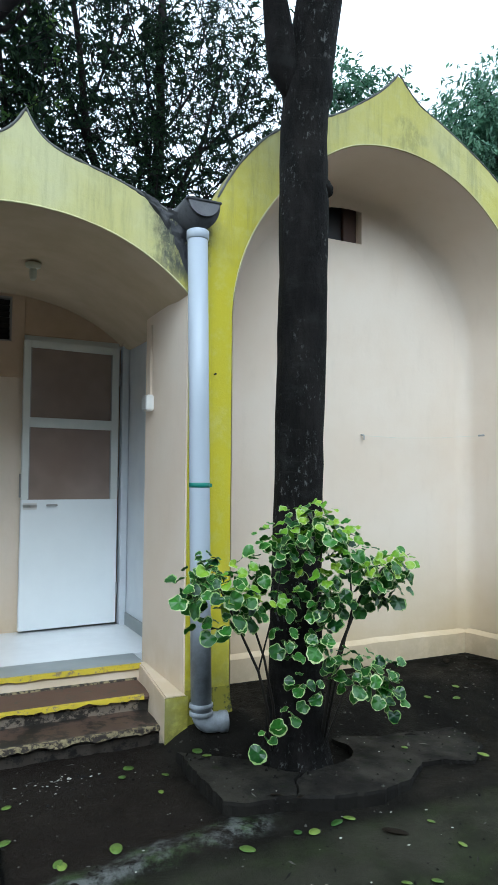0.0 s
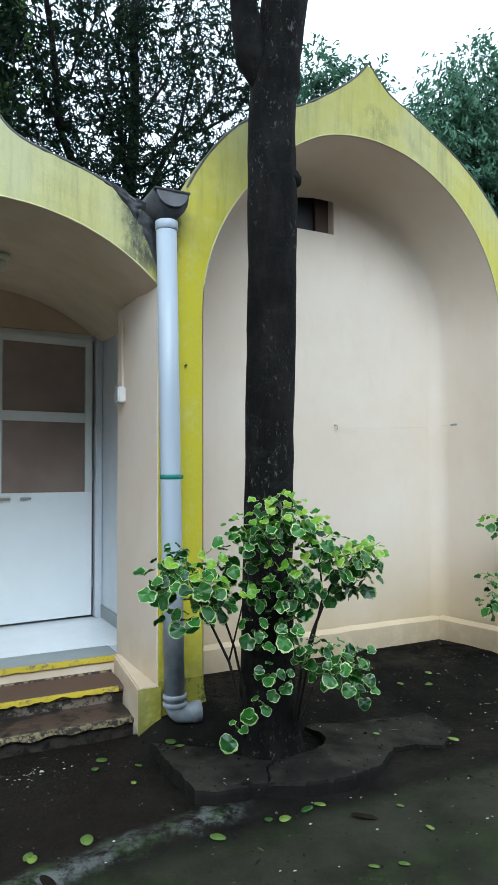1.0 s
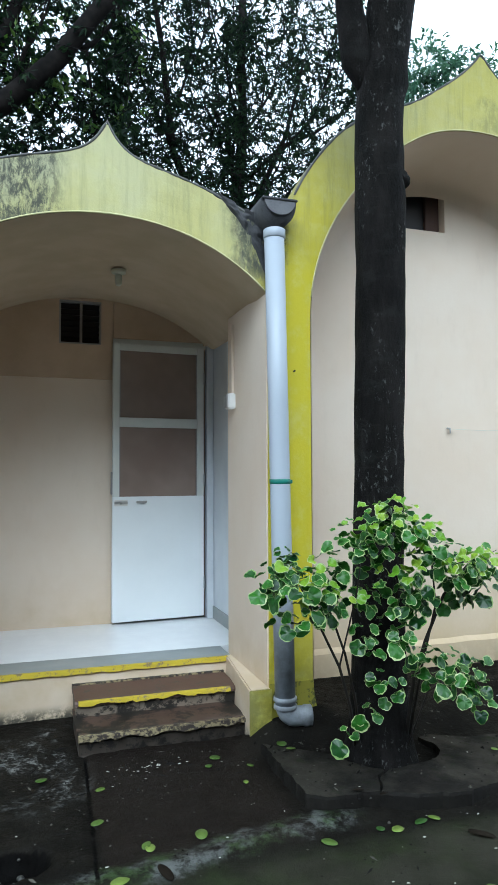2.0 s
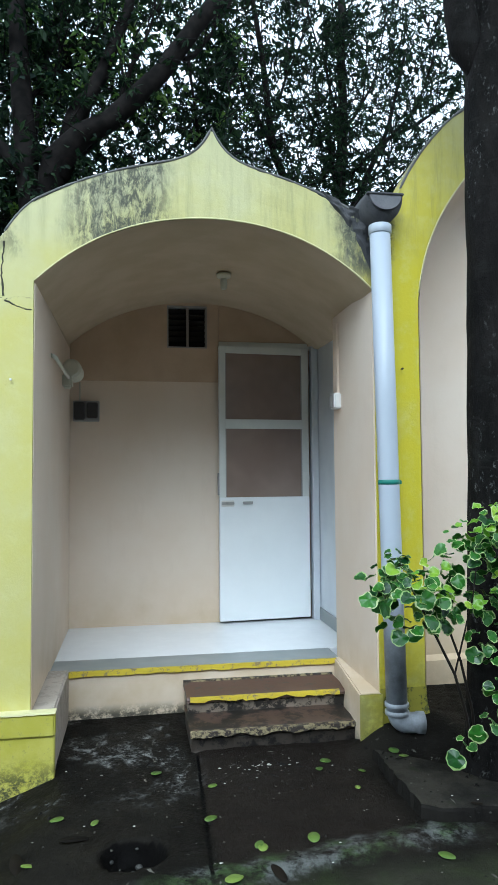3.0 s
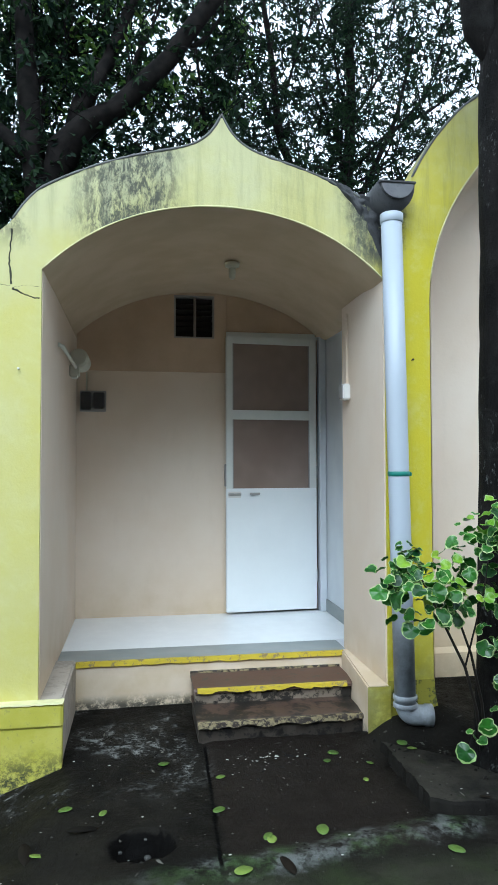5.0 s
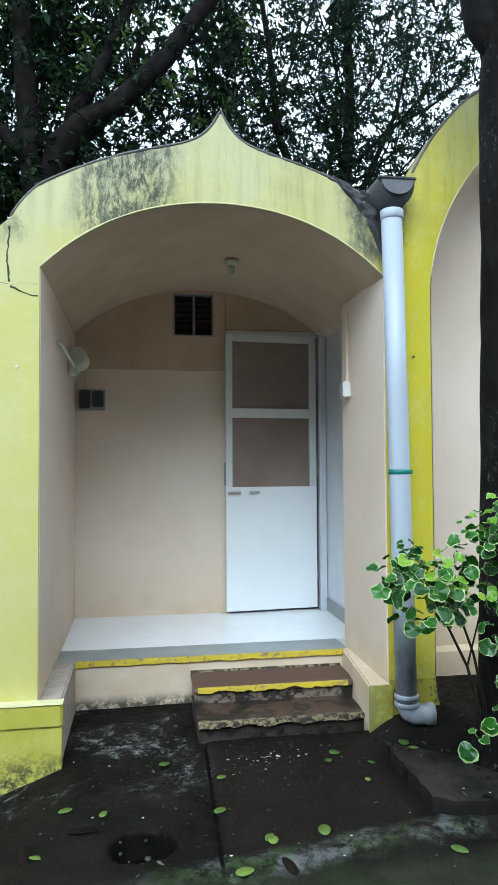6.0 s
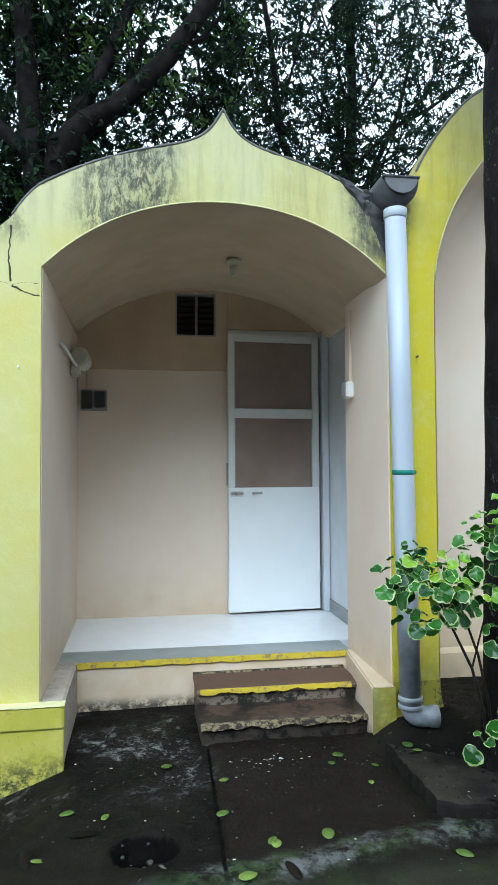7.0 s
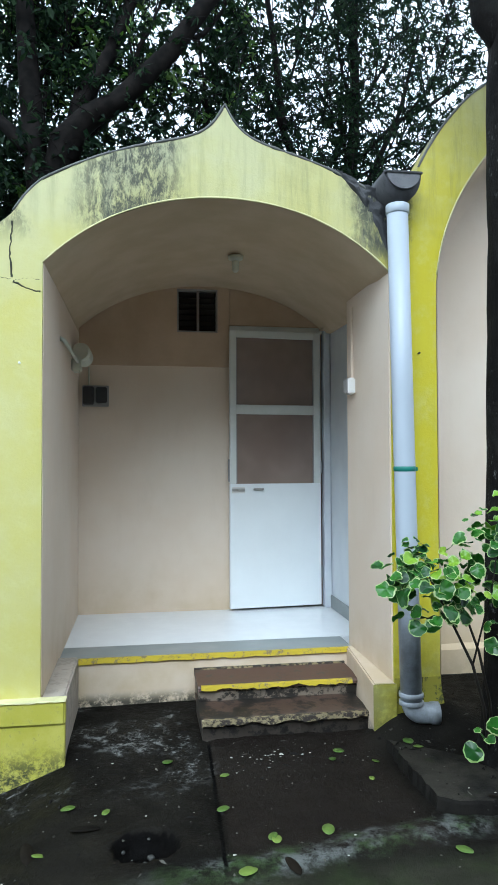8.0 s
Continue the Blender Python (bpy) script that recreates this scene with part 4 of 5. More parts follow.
ST = [([(1.06, -0.42, 0.0), (0.95, -0.58, 0.3), (0.85, -0.69, 0.5), (0.75, -0.72, 0.68), (0.66, -0.73, 0.85)], 0.008),
      ([(1.08, -0.42, 0.0), (0.975, -0.58, 0.32), (0.875, -0.69, 0.55), (0.80, -0.72, 0.72), (0.72, -0.73, 0.86)], 0.007),
      ([(0.85, -0.69, 0.5), (0.90, -0.75, 0.8), (0.92, -0.78, 1.03)], 0.004),
      ([(1.24, -0.50, 0.0), (1.23, -0.62, 0.4), (1.24, -0.70, 0.58), (1.33, -0.70, 0.76), (1.46, -0.69, 0.88)], 0.010),
      ([(1.25, -0.50, 0.0), (1.27, -0.62, 0.45), (1.29, -0.70, 0.72), (1.25, -0.73, 0.95)], 0.007),
      ([(1.22, -0.52, 0.0), (1.27, -0.66, 0.35), (1.37, -0.72, 0.44)], 0.005),
      ([(1.10, -0.70, 0.70), (1.08, -0.76, 0.88), (1.10, -0.79, 1.06)], 0.006),
      ([(1.36, -0.70, 0.88), (1.52, -0.68, 0.90), (1.63, -0.66, 0.93)], 0.003),
      ([(0.60, -0.73, 0.86), (0.52, -0.73, 0.82), (0.48, -0.74, 0.80)], 0.003)]
shrub("shrub", (1.05, -0.72, 0.0), CL, ST, "leafy shrub with round cream edged leaves round the tree trunk", 11)
CL2 = [((2.87, -0.25, 1.0), (0.11, 0.12, 0.09), 16), ((2.86, -0.25, 0.55), (0.14, 0.14, 0.12), 22), ((3.10, -0.25, 0.80), (0.18, 0.15, 0.2), 26)]
ST2 = [([(3.25, -0.25, 0.02), (3.20, -0.25, 0.5), (2.92, -0.25, 1.0)], 0.010), ([(3.27, -0.25, 0.02), (3.15, -0.25, 0.4), (2.90, -0.25, 0.55)], 0.008), ([(3.24, -0.25, 0.02), (3.14, -0.25, 0.9)], 0.009)]
shrub("shrub", (3.25, -0.25, 0.0), CL2, ST2, "small variegated shrub with pale edged leaves by the niche wall", 23)


# ---- downpipe with its cement spout ----
def downpipe():
    t = thing("downpipe", (0.84, -0.085, 0.1), "grey plastic rain downpipe with a foot elbow and green band", "downpipe")
    x0, x1, y = 0.804, 0.851, -0.088

    def px(z):
        return x1 + (x0 - x1) * (z - 0.1) / 2.4
    place(part("pipe", tube(bmesh.new(), [(px(z), y, z) for z in (0.15, 0.8, 1.6, 2.46)], [0.0495] * 4, 32), PVC, None, "", True), t)
    bm = tube(bmesh.new(), [(px(2.40), y, z) for z in (2.425, 2.43, 2.468, 2.472)], [0.050, 0.055, 0.055, 0.050], 32)
    place(part("collar", bm, PVC, None, "", True), t)
    for z in (0.192, 0.155):
        bm = tube(bmesh.new(), [(px(z), y, z + d) for d in (-0.012, -0.008, 0.008, 0.012)], [0.050, 0.0565, 0.0565, 0.050], 32)
        place(part("ring", bm, PVC, None, "", True), t)
    pts = [(x1, y, 0.19)]
    for i in range(9):
        a = math.pi / 2 * i / 8
        pts.append((x1 + 0.045 * (1 - math.cos(a)), y - 0.01 * i / 8, 0.153 - 0.045 * math.sin(a)))
    pts += [(x1 + 0.085, y - 0.013, 0.107), (x1 + 0.090, y - 0.014, 0.107), (x1 + 0.122, y - 0.018, 0.106)]
    rad = [0.046] + [0.047] * 9 + [0.047, 0.051, 0.051]
    place(part("elbow", tube(bmesh.new(), pts, rad, 28), PVC, None, "", True), t)
    bm = tube(bmesh.new(), [(px(1.23), y, z) for z in (1.220, 1.222, 1.242, 1.244)], [0.049, 0.0515, 0.0515, 0.049], 32)
    place(part("band", bm, TEAL, None, "green fixing band", True), t)
    bm = boxes((px(1.23) + 0.03, px(1.23) + 0.058, y - 0.02, y + 0.09, 1.222, 1.240), bevel=0.002)
    place(part("clip", bm, TEAL), t)


downpipe()


def half_round(x, r, h, y0, y1, z, close):
    """A half round trough along y, hanging below z."""
    bm = bmesh.new()
    n = 20
    rows = [[bm.verts.new((x - r * math.cos(math.pi * i / n), y, z - h * math.sin(math.pi * i / n))) for i in range(n + 1)] for y in (y0, y1)]
    for i in range(n):
        bm.faces.new((rows[0][i], rows[0][i + 1], rows[1][i + 1], rows[1][i]))
    if close:
        bm.faces.new(rows[0])
        bm.faces.new(rows[1])
        bm.faces.new((rows[0][0], rows[0][-1], rows[1][-1], rows[1][0]))
    return bm


t = thing("roof_spout", (0.815, 0.0, 2.5), "dark cement rain spout in the valley between the roofs", "spout")
place(part("bowl", half_round(0.812, 0.092, 0.125, -0.135, 0.2, 2.60, True), SPOUT, None, "", True), t)
place(part("end_cap", half_round(0.815, 0.080, 0.075, -0.150, -0.134, 2.603, True), SPOUTCAP, None, "grey half round end cap"), t)
bm = bmesh.new()
box(bm, 0.722, 0.905, -0.156, 0.2, 2.598, 2.610, bevel=0.003)
place(part("rim", bm, SPOUT), t)
bm = bmesh.new()
grid = []
nu, nv = 34, 30
for i in range(nu + 1):
    # a rough skin of mortar pressed over the end of the arch, feathering out at its edges
    u = i / nu
    x = 0.50 + 0.30 * u
    deep = 0.02 + 0.30 * u ** 2.2 + 0.03 * noise.noise(Vector((x * 14, 0, 0)))
    col = []
    for j in range(nv + 1):
        v = j / nv
        z = a_out(x) + 0.012 - deep * v
        edge = min(1, 5 * u) * min(1, 4 * (1 - v))
        h = 0.010 + 0.012 * noise.noise(Vector((x * 22, 1, z * 22))) + 0.008 * noise.noise(Vector((x * 60, 3, z * 60)))
        col.append(bm.verts.new((x, 0.006 - edge * max(0, h) * 1.6, z)))
    grid.append(col)
for i in range(nu):
    for j in range(nv):
        bm.faces.new((grid[i][j], grid[i + 1][j], grid[i + 1][j + 1], grid[i][j + 1]))
place(part("mortar", bm, SPOUT, None, "lumpy black mortar", True), t)


# ---- door, standing a little ajar ----
def door():
    w, h = 0.672, 1.975
    t = thing("door", (0.899, 1.735, 0.228), "white painted door with two brown frosted panes, slightly ajar", "door")
    t.rotation_euler = (0, 0, radians(4.2))

    def p(name, dims, m, label="", bevel=0.003, parent=None):
        bm = bmesh.new()
        for d in dims:
            box(bm, *d, bevel=bevel)
        ob = part(name, bm, m, parent or t, label)
        return ob
    y0, y1 = -0.038, 0.0
    zl, zm, zn = 0.885, 1.378, 1.446
    p("stile", [(-w, -w + 0.045, y0, y1, zl, h)], FRAMEM)
    p("stile", [(-0.052, 0, y0, y1, zl, h)], FRAMEM)
    p("top_rail", [(-w + 0.045, -0.052, y0, y1, h - 0.05, h)], FRAMEM)
    p("middle_rail", [(-w + 0.045, -0.052, y0, y1, zm, zn)], FRAMEM)
    p("lower_panel", [(-w, 0, y0, y1, 0.010, zl)], WHITE, "white painted lower panel", 0.004)
    a = p("pane", [(-w + 0.045, -0.052, -0.024, -0.014, zl, zm)], PANE, "brown frosted pane", 0)
    p("bead", [(-w + 0.045, -w + 0.052, y0 + 0.004, -0.024, zl, zm), (-0.059, -0.052, y0 + 0.004, -0.024, zl, zm)], GREYP, "", 0.001, a)
    a = p("pane", [(-w + 0.045, -0.052, -0.024, -0.014, zn, h - 0.05)], PANE, "brown frosted pane", 0)
    p("bead", [(-w + 0.045, -w + 0.052, y0 + 0.004, -0.024, zn, h - 0.05), (-0.059, -0.052, y0 + 0.004, -0.024, zn, h - 0.05)], GREYP, "", 0.001, a)
    b = p("bolt", [(-w + 0.012, -w + 0.105, y0 - 0.012, y0, zl - 0.052, zl - 0.032)], STEEL, "steel tower bolt")
    p("knob", [(-w + 0.05, -w + 0.06, y0 - 0.03, y0 - 0.012, zl - 0.05, zl - 0.034)], STEEL, "", 0.002, b)
    p("bolt_plate", [(-w + 0.012, -w + 0.105, y0 - 0.003, y0, zl - 0.066, zl - 0.022)], WHITEP)
    # sticker on the lower panel, built as a small bar on two posts
    b = p("sticker", [(-w + 0.165, -w + 0.24, y0 - 0.022, y0 - 0.012, zl - 0.046, zl - 0.030)], GREYP, "small grey sticker")
    p("post", [(-w + 0.168, -w + 0.176, y0 - 0.014, y0, zl - 0.044, zl - 0.032), (-w + 0.228, -w + 0.236, y0 - 0.014, y0, zl - 0.044, zl - 0.032)], WHITEP, "", 0.001, b)
    p("edge_handle", [(-w - 0.010, -w, y0 + 0.004, y1 - 0.006, 0.90, 1.06)], GREYP)
    for z in (0.25, 1.0, 1.75):
        p("hinge", [(-0.004, 0.008, y0 - 0.004, y0 + 0.014, z - 0.045, z + 0.045)], STEEL)


door()
bm = boxes((0.919, 0.966, 1.66, BACK + 0.02, LAND, 2.24), bevel=0.004)
structure("door_1_frame", bm, JAMB, "pale blue grey door post", "door frame")
structure("door_1_head", boxes((0.236, 0.966, BACK - 0.004, BACK + 0.08, 2.206, 2.245), bevel=0.003), FRAMEM, "pale door head", "door frame")


# ---- vents ----
def vent(name, v, y, depth, mull, label):
    x0, x1, z0, z1 = v
    t = thing(name, ((x0 + x1) / 2, y, z0), label, "vent")
    f = 0.012
    bm = boxes((x0, x1, y, y + depth, z0, z0 + f), (x0, x1, y, y + depth, z1 - f, z1), (x0, x0 + f, y, y + depth, z0 + f, z1 - f), (x1 - f, x1, y, y + depth, z0 + f, z1 - f), bevel=0.002)
    place(part("frame", bm, GREYP), t)
    for x in mull:
        place(part("mullion", boxes((x - 0.009, x + 0.009, y + 0.002, y + 0.02, z0 + f, z1 - f), bevel=0.002), MULL), t)
    n = 7
    for i in range(n):
        z = z0 + f + (z1 - z0 - 2 * f) * (i + 0.5) / n
        bm = bmesh.new()
        box(bm, x0 + f, x1 - f, -0.022, 0.022, -0.002, 0.002)
        bmesh.ops.rotate(bm, verts=bm.verts, cent=(0, 0, 0), matrix=Matrix.Rotation(radians(-40), 3, 'X'))
        bmesh.ops.translate(bm, verts=bm.verts, vec=(0, y + 0.05, z))
        place(part("slat", bm, SLAT), t)


vent("vent", VENT_A, BACK - 0.006, 0.07, [0.012], "dark louvred vent with a brown mullion above the porch wall")
t = thing("vent", (2.0, 0.6, VENT_B[2]), "dark vent opening with a brown reveal high in the niche", "vent")
# a black sheet stands for the dark of the opening, beside its brown reveal
place(part("dark_sheet", boxes((VENT_B[0], VENT_B[1] - 0.10, 0.60, 0.62, VENT_B[2], VENT_B[3])), BLACKP), t)
place(part("vent_reveal", boxes((VENT_B[1] - 0.10, VENT_B[1], 0.57, 0.60, VENT_B[2], VENT_B[3]), bevel=0.003), TREAD), t)


# ---- fixtures ----
def fixtures():
    t = thing("switch_box", (RIGHT, 0.55, 1.63), "small white electric switch box on the pier wall", "switch box")
    place(part("box", boxes((RIGHT - 0.042, RIGHT, 0.535, 0.615, 1.645, 1.735), bevel=0.006), WHITEP), t)
    place(part("cover", boxes((RIGHT - 0.047, RIGHT - 0.042, 0.542, 0.608, 1.652, 1.728), bevel=0.002), GREYP), t)
    place(part("conduit", boxes((RIGHT - 0.014, RIGHT, 0.57, 0.592, 1.735, 2.14), bevel=0.003), CREAM), t)
    t = thing("wall_lamp", (LEFT, 1.2, 1.9), "dusty pale wall lamp with a short arm", "wall lamp")
    place(part("arm", tube(bmesh.new(), [(LEFT, 0.62, 1.93), (LEFT + 0.02, 0.66, 1.925), (LEFT + 0.035, 0.9, 1.90), (LEFT + 0.04, 1.2, 1.89)], [0.012, 0.012, 0.010, 0.010], 10), GREENISH, None, "", True), t)
    bm = tube(bmesh.new(), [(LEFT + 0.055, y, 1.955) for y in (1.22, 1.235, 1.47, 1.49)], [0.045, 0.06, 0.06, 0.045], 20)
    place(part("housing", bm, GREENISH), t)
    bm = bmesh.new()
    box(bm, LEFT, LEFT + 0.06, 1.20, 1.30, 1.83, 1.92, bevel=0.012)
    place(part("holder", bm, GREENISH), t)
    t = thing("switchboard", (-0.70, BACK, 1.66), "small dark electric switchboard on the back wall", "switchboard")
    place(part("backboard", boxes((-0.79, -0.61, BACK - 0.03, BACK, 1.655, 1.80), bevel=0.004), GREYP), t)
    place(part("meter", boxes((-0.782, -0.71, BACK - 0.06, BACK - 0.03, 1.665, 1.79), bevel=0.006), BLACKP), t)
    place(part("fuse", boxes((-0.695, -0.62, BACK - 0.065, BACK - 0.03, 1.675, 1.785), bevel=0.006), BLACKP), t)
    place(part("wire", tube(bmesh.new(), [(-0.745, BACK - 0.012, 1.80), (-0.745, BACK - 0.012, 1.93)], [0.006, 0.006], 8), GREENISH), t)
    t = thing("ceiling_lamp", (0.165, 0.85, 2.45), "bare lamp holder hanging from the vault", "ceiling lamp")
    z = a_in(0.165)
    place(part("rose", tube(bmesh.new(), [(0.165, 0.85, z), (0.165, 0.85, z - 0.02), (0.165, 0.85, z - 0.03)], [0.045, 0.042, 0.02], 20), GREENISH, None, "", True), t)
    place(part("holder", tube(bmesh.new(), [(0.165, 0.85, z - 0.02), (0.165, 0.85, z - 0.05), (0.165, 0.85, z - 0.085), (0.165, 0.85, z - 0.095)], [0.018, 0.021, 0.019, 0.012], 16), GREENISH, None, "", True), t)
    for at, m in (((-0.912, 0, 1.706), WHITEP), ((0.937, 0, 1.788), CRACK)):
        t = thing("nail", at, "old nail in the painted front wall", "nail")
        x, _, z = at
        place(part("shank", tube(bmesh.new(), [(x, 0.01, z), (x, -0.02, z)], [0.003, 0.003], 8), m), t)
        place(part("head", tube(bmesh.new(), [(x, -0.016, z), (x, -0.021, z)], [0.0055, 0.005], 10), m), t)
    t = thing("wall_peg", (2.185, 0.506, 1.55), "small rusty peg in the niche wall", "peg")
    place(part("shank", tube(bmesh.new(), [(2.185, 0.51, 1.555), (2.185, 0.48, 1.55)], [0.006, 0.006], 8), GREYP), t)
    place(part("hook", tube(bmesh.new(), [(2.185, 0.485, 1.553), (2.186, 0.478, 1.54), (2.186, 0.479, 1.52)], [0.006, 0.005, 0.004], 8), GREYP), t)


fixtures()

for pts in ([(A_L + (A_R - A_L) * i / 60, a_in(A_L + (A_R - A_L) * i / 60)) for i in range(61)],
            [(B_X - B_R * math.cos(math.pi * i / 60), b_in(B_X - B_R * math.cos(math.pi * i / 60))) for i in range(2, 59)]):
    fine = [(x, 0.001, z + 0.001 * noise.noise(Vector((x * 20, z * 20, 0)))) for x, z in pts]
    structure("trim_arch_edge", tube(bmesh.new(), fine, [0.0042 + 0.0015 * noise.noise(Vector((x * 9, 0, z * 9))) for x, _, z in fine], 6), EDGE, "thin pale worn plaster edge along the arch", "trim", True)
t = thing("wall_string", (2.6, 0.45, 1.55), "thin string hung between two pegs in the niche", "string")
place(part("string", tube(bmesh.new(), [(2.186, 0.482, 1.548), (2.45, 0.46, 1.540), (2.75, 0.41, 1.548), (3.035, 0.335, 1.568)], [0.0013] * 4, 6), GREENISH), t)
place(part("peg", tube(bmesh.new(), [(3.07, 0.335, 1.572), (3.02, 0.33, 1.568), (3.015, 0.31, 1.566)], [0.007, 0.007, 0.004], 8), GREYP), t)

# cracks in the plaster of the front wall
for pts, r in (([(-0.950, 2.34), (-0.953, 2.26), (-0.959, 2.18), (-0.945, 2.07)], 0.0044), ([(-0.945, 2.07), (-0.90, 2.085), (-0.86, 2.085), (-0.822, 2.075)], 0.0015),
               ([(-0.945, 2.07), (-0.886, 2.042), (-0.85, 2.03), (-0.822, 2.025)], 0.0038), ([(-1.04, 2.09), (-0.99, 2.085), (-0.94, 2.075)], 0.0012)):
    rnd = random.Random(len(pts) + int(r * 1e4))
    fine = []
    for (xa, za), (xb, zb) in zip(pts, pts[1:]):
        for i in range(6):
            fine.append((xa + (xb - xa) * i / 6 + rnd.uniform(-.003, .003), 0.0005, za + (zb - za) * i / 6 + rnd.uniform(-.003, .003)))
    structure("trim_crack", tube(bmesh.new(), fine, [r * rnd.uniform(0.6, 1.4) for _ in fine], 6), CRACK, "dark open crack in the yellow plaster", "crack")


# ---- trees behind the building ----
def blade(verts, faces, p, d, up, ln, wd):
    """One lance shaped leaf, folded along its midrib."""
    d = d.normalized()
    s = d.cross(up)
    if s.length < 1e-3:
        s = Vector((1, 0, 0))
    s.normalize()
    u = s.cross(d)
    b = len(verts)
    for y, x, z in ((0, 0, 0), (0.45, 0.5, 0.08), (1, 0, -0.1), (0.45, -0.5, 0.08)):
        q = p + d * (y * ln) + s * (x * wd) + u * (z * wd)
        verts.append((q.x, q.y, q.z))
    faces.append((b, b + 1, b + 2))
    faces.append((b, b + 2, b + 3))


def crown(t, lumps, material, seed, ln, wd, per, droop=0.5):
    """Leaves on many small twigs, spread through uneven lumps (centre, radii, number of twigs)."""
    rnd = random.Random(seed)
    verts, faces = [], []
    twigs = bmesh.new()
    for c, rr, count in lumps:
        c = Vector(c)
        for _ in range(count):
            q = Vector((rnd.gauss(0, 0.5), rnd.gauss(0, 0.5), rnd.gauss(0, 0.5)))
            if q.length > 1.15:
                q *= 1.0 / q.length
            p = c + Vector((q.x * rr[0], q.y * rr[1], q.z * rr[2]))
            g = Vector((q.x + rnd.uniform(-.6, .6), q.y + rnd.uniform(-.6, .6), q.z * 0.5 + rnd.uniform(-.5, .5))).normalized()
            tl = rnd.uniform(0.2, 0.45)
            if rnd.random() < 0.22:
                tube(twigs, [p - g * tl, p, p + g * tl], [0.008, 0.006, 0.003], 4, 0, False)
            for k in range(per):
                a = p + g * tl * rnd.uniform(-0.2, 1.0) + Vector((rnd.uniform(-.05, .05), rnd.uniform(-.05, .05), rnd.uniform(-.05, .05)))
                d = g * 0.6 + Vector((rnd.uniform(-1, 1), rnd.uniform(-1, 1), rnd.uniform(-1, 0.6) - droop))
                s = rnd.uniform(0.7, 1.25)
                blade(verts, faces, a, d, Vector((rnd.uniform(-.6, .6), rnd.uniform(-.6, .6), 1)), ln * s, wd * s)
    me = bpy.data.meshes.new("crown")
    me.from_pydata(verts, [], faces)
    me.materials.append(material)
    ob = new("crown", me)
    place(tagged(ob, kind="stuff"), t)
    place(tagged(part("branchwork", twigs, BARK_SHADED), kind="stuff"), t)


def limb(t, pts, r0, r1, name="limb"):
    n = len(pts)
    place(part(name, tube(bmesh.new(), pts, [r0 + (r1 - r0) * i / (n - 1) for i in range(n)], 14, r0 * 0.15), BARK_SHADED, None, "", True), t)


def spread(t, lo, hi, count, per, ln, wd, material, seed, gate=-0.1, droop=0.4, grain=1.1):
    """An even, lacy mass of leafy twigs in a box of air, with gaps where the gate closes."""
    rnd = random.Random(seed)
    verts, faces = [], []
    twigs = bmesh.new()
    done = 0
    while done < count:
        p = Vector((rnd.uniform(lo[0], hi[0]), rnd.uniform(lo[1], hi[1]), rnd.uniform(lo[2], hi[2])))
        q = Vector([2 * (p[i] - lo[i]) / (hi[i] - lo[i]) - 1 for i in range(3)])
        if abs(q.x) ** 3 + abs(q.z) ** 3 > 1 + 0.35 * noise.noise(p * 1.7):
            continue
        if noise.noise(p * grain + Vector((seed, 0, 0))) + 0.5 * noise.noise(p * grain * 2.7) < gate:
            continue
        done += 1
        g = Vector((rnd.uniform(-1, 1), rnd.uniform(-1, 1), rnd.uniform(-0.3, 1))).normalized()
        tl = rnd.uniform(0.15, 0.4)
        if rnd.random() < 0.4:
            tube(twigs, [p - g * tl, p, p + g * tl], [0.007, 0.006, 0.003], 4, 0, False)
        for k in range(per):
            a = p + g * tl * rnd.uniform(-0.3, 1.0)
            d = g * 0.7 + Vector((rnd.uniform(-1, 1), rnd.uniform(-1, 1), rnd.uniform(-1, 0.6) - droop))
            s = rnd.uniform(0.7, 1.3)
            blade(verts, faces, a, d, Vector((rnd.uniform(-1, 1), rnd.uniform(-1, 1), 0.8)), ln * s, wd * s)
    me = bpy.data.meshes.new("crown")
    me.from_pydata(verts, [], faces)
    me.materials.append(material)
    place(tagged(new("crown", me), kind="stuff"), t)
    place(tagged(part("branchwork", twigs, BARK_SHADED), kind="stuff"), t)


def branching(bm, p, d, length, r, depth, rnd, wide=0.5):
    """A bent branch that divides again and again."""
    pts, q = [p], p
    for i in range(4):
        d = (d + Vector((rnd.uniform(-.16, .16), rnd.uniform(-.16, .16), rnd.uniform(-.06, .16)))).normalized()
        q = q + d * length / 4
        pts.append(q)
    tube(bm, pts, [r * (1 - 0.1 * i) for i in range(5)], 7 if depth > 1 else 5, 0, False)
    if depth:
        for k in range(rnd.choice((2, 3, 3))):
            side = Vector((rnd.uniform(-1, 1), rnd.uniform(-.6, .6), rnd.uniform(-.5, .9))) * wide
            branching(bm, pts[rnd.choice((2, 3, 4, 4))], (d + side).normalized(), length * rnd.uniform(0.62, 0.85), r * 0.58, depth - 1, rnd, wide * 1.1)


# big dark tree behind the porch
t = thing("tree", (-1.45, 4.6, 0), "large dark leafed tree rising close behind the porch roof", "tree")
limb(t, [(-1.45, 4.6, -0.1), (-1.47, 4.6, 2.5), (-1.50, 4.6, 4.2), (-1.62, 4.65, 5.4), (-1.72, 4.7, 6.7), (-1.9, 4.8, 8.5)], 0.17, 0.08, "trunk")
limb(t, [(-1.40, 4.6, 3.9), (-1.25, 4.6, 4.85), (-0.96, 4.6, 5.16), (-0.65, 4.6, 5.34), (-0.06, 4.6, 5.96), (0.34, 4.55, 6.54), (0.67, 4.5, 6.95), (1.1, 4.6, 8.0)], 0.17, 0.06)
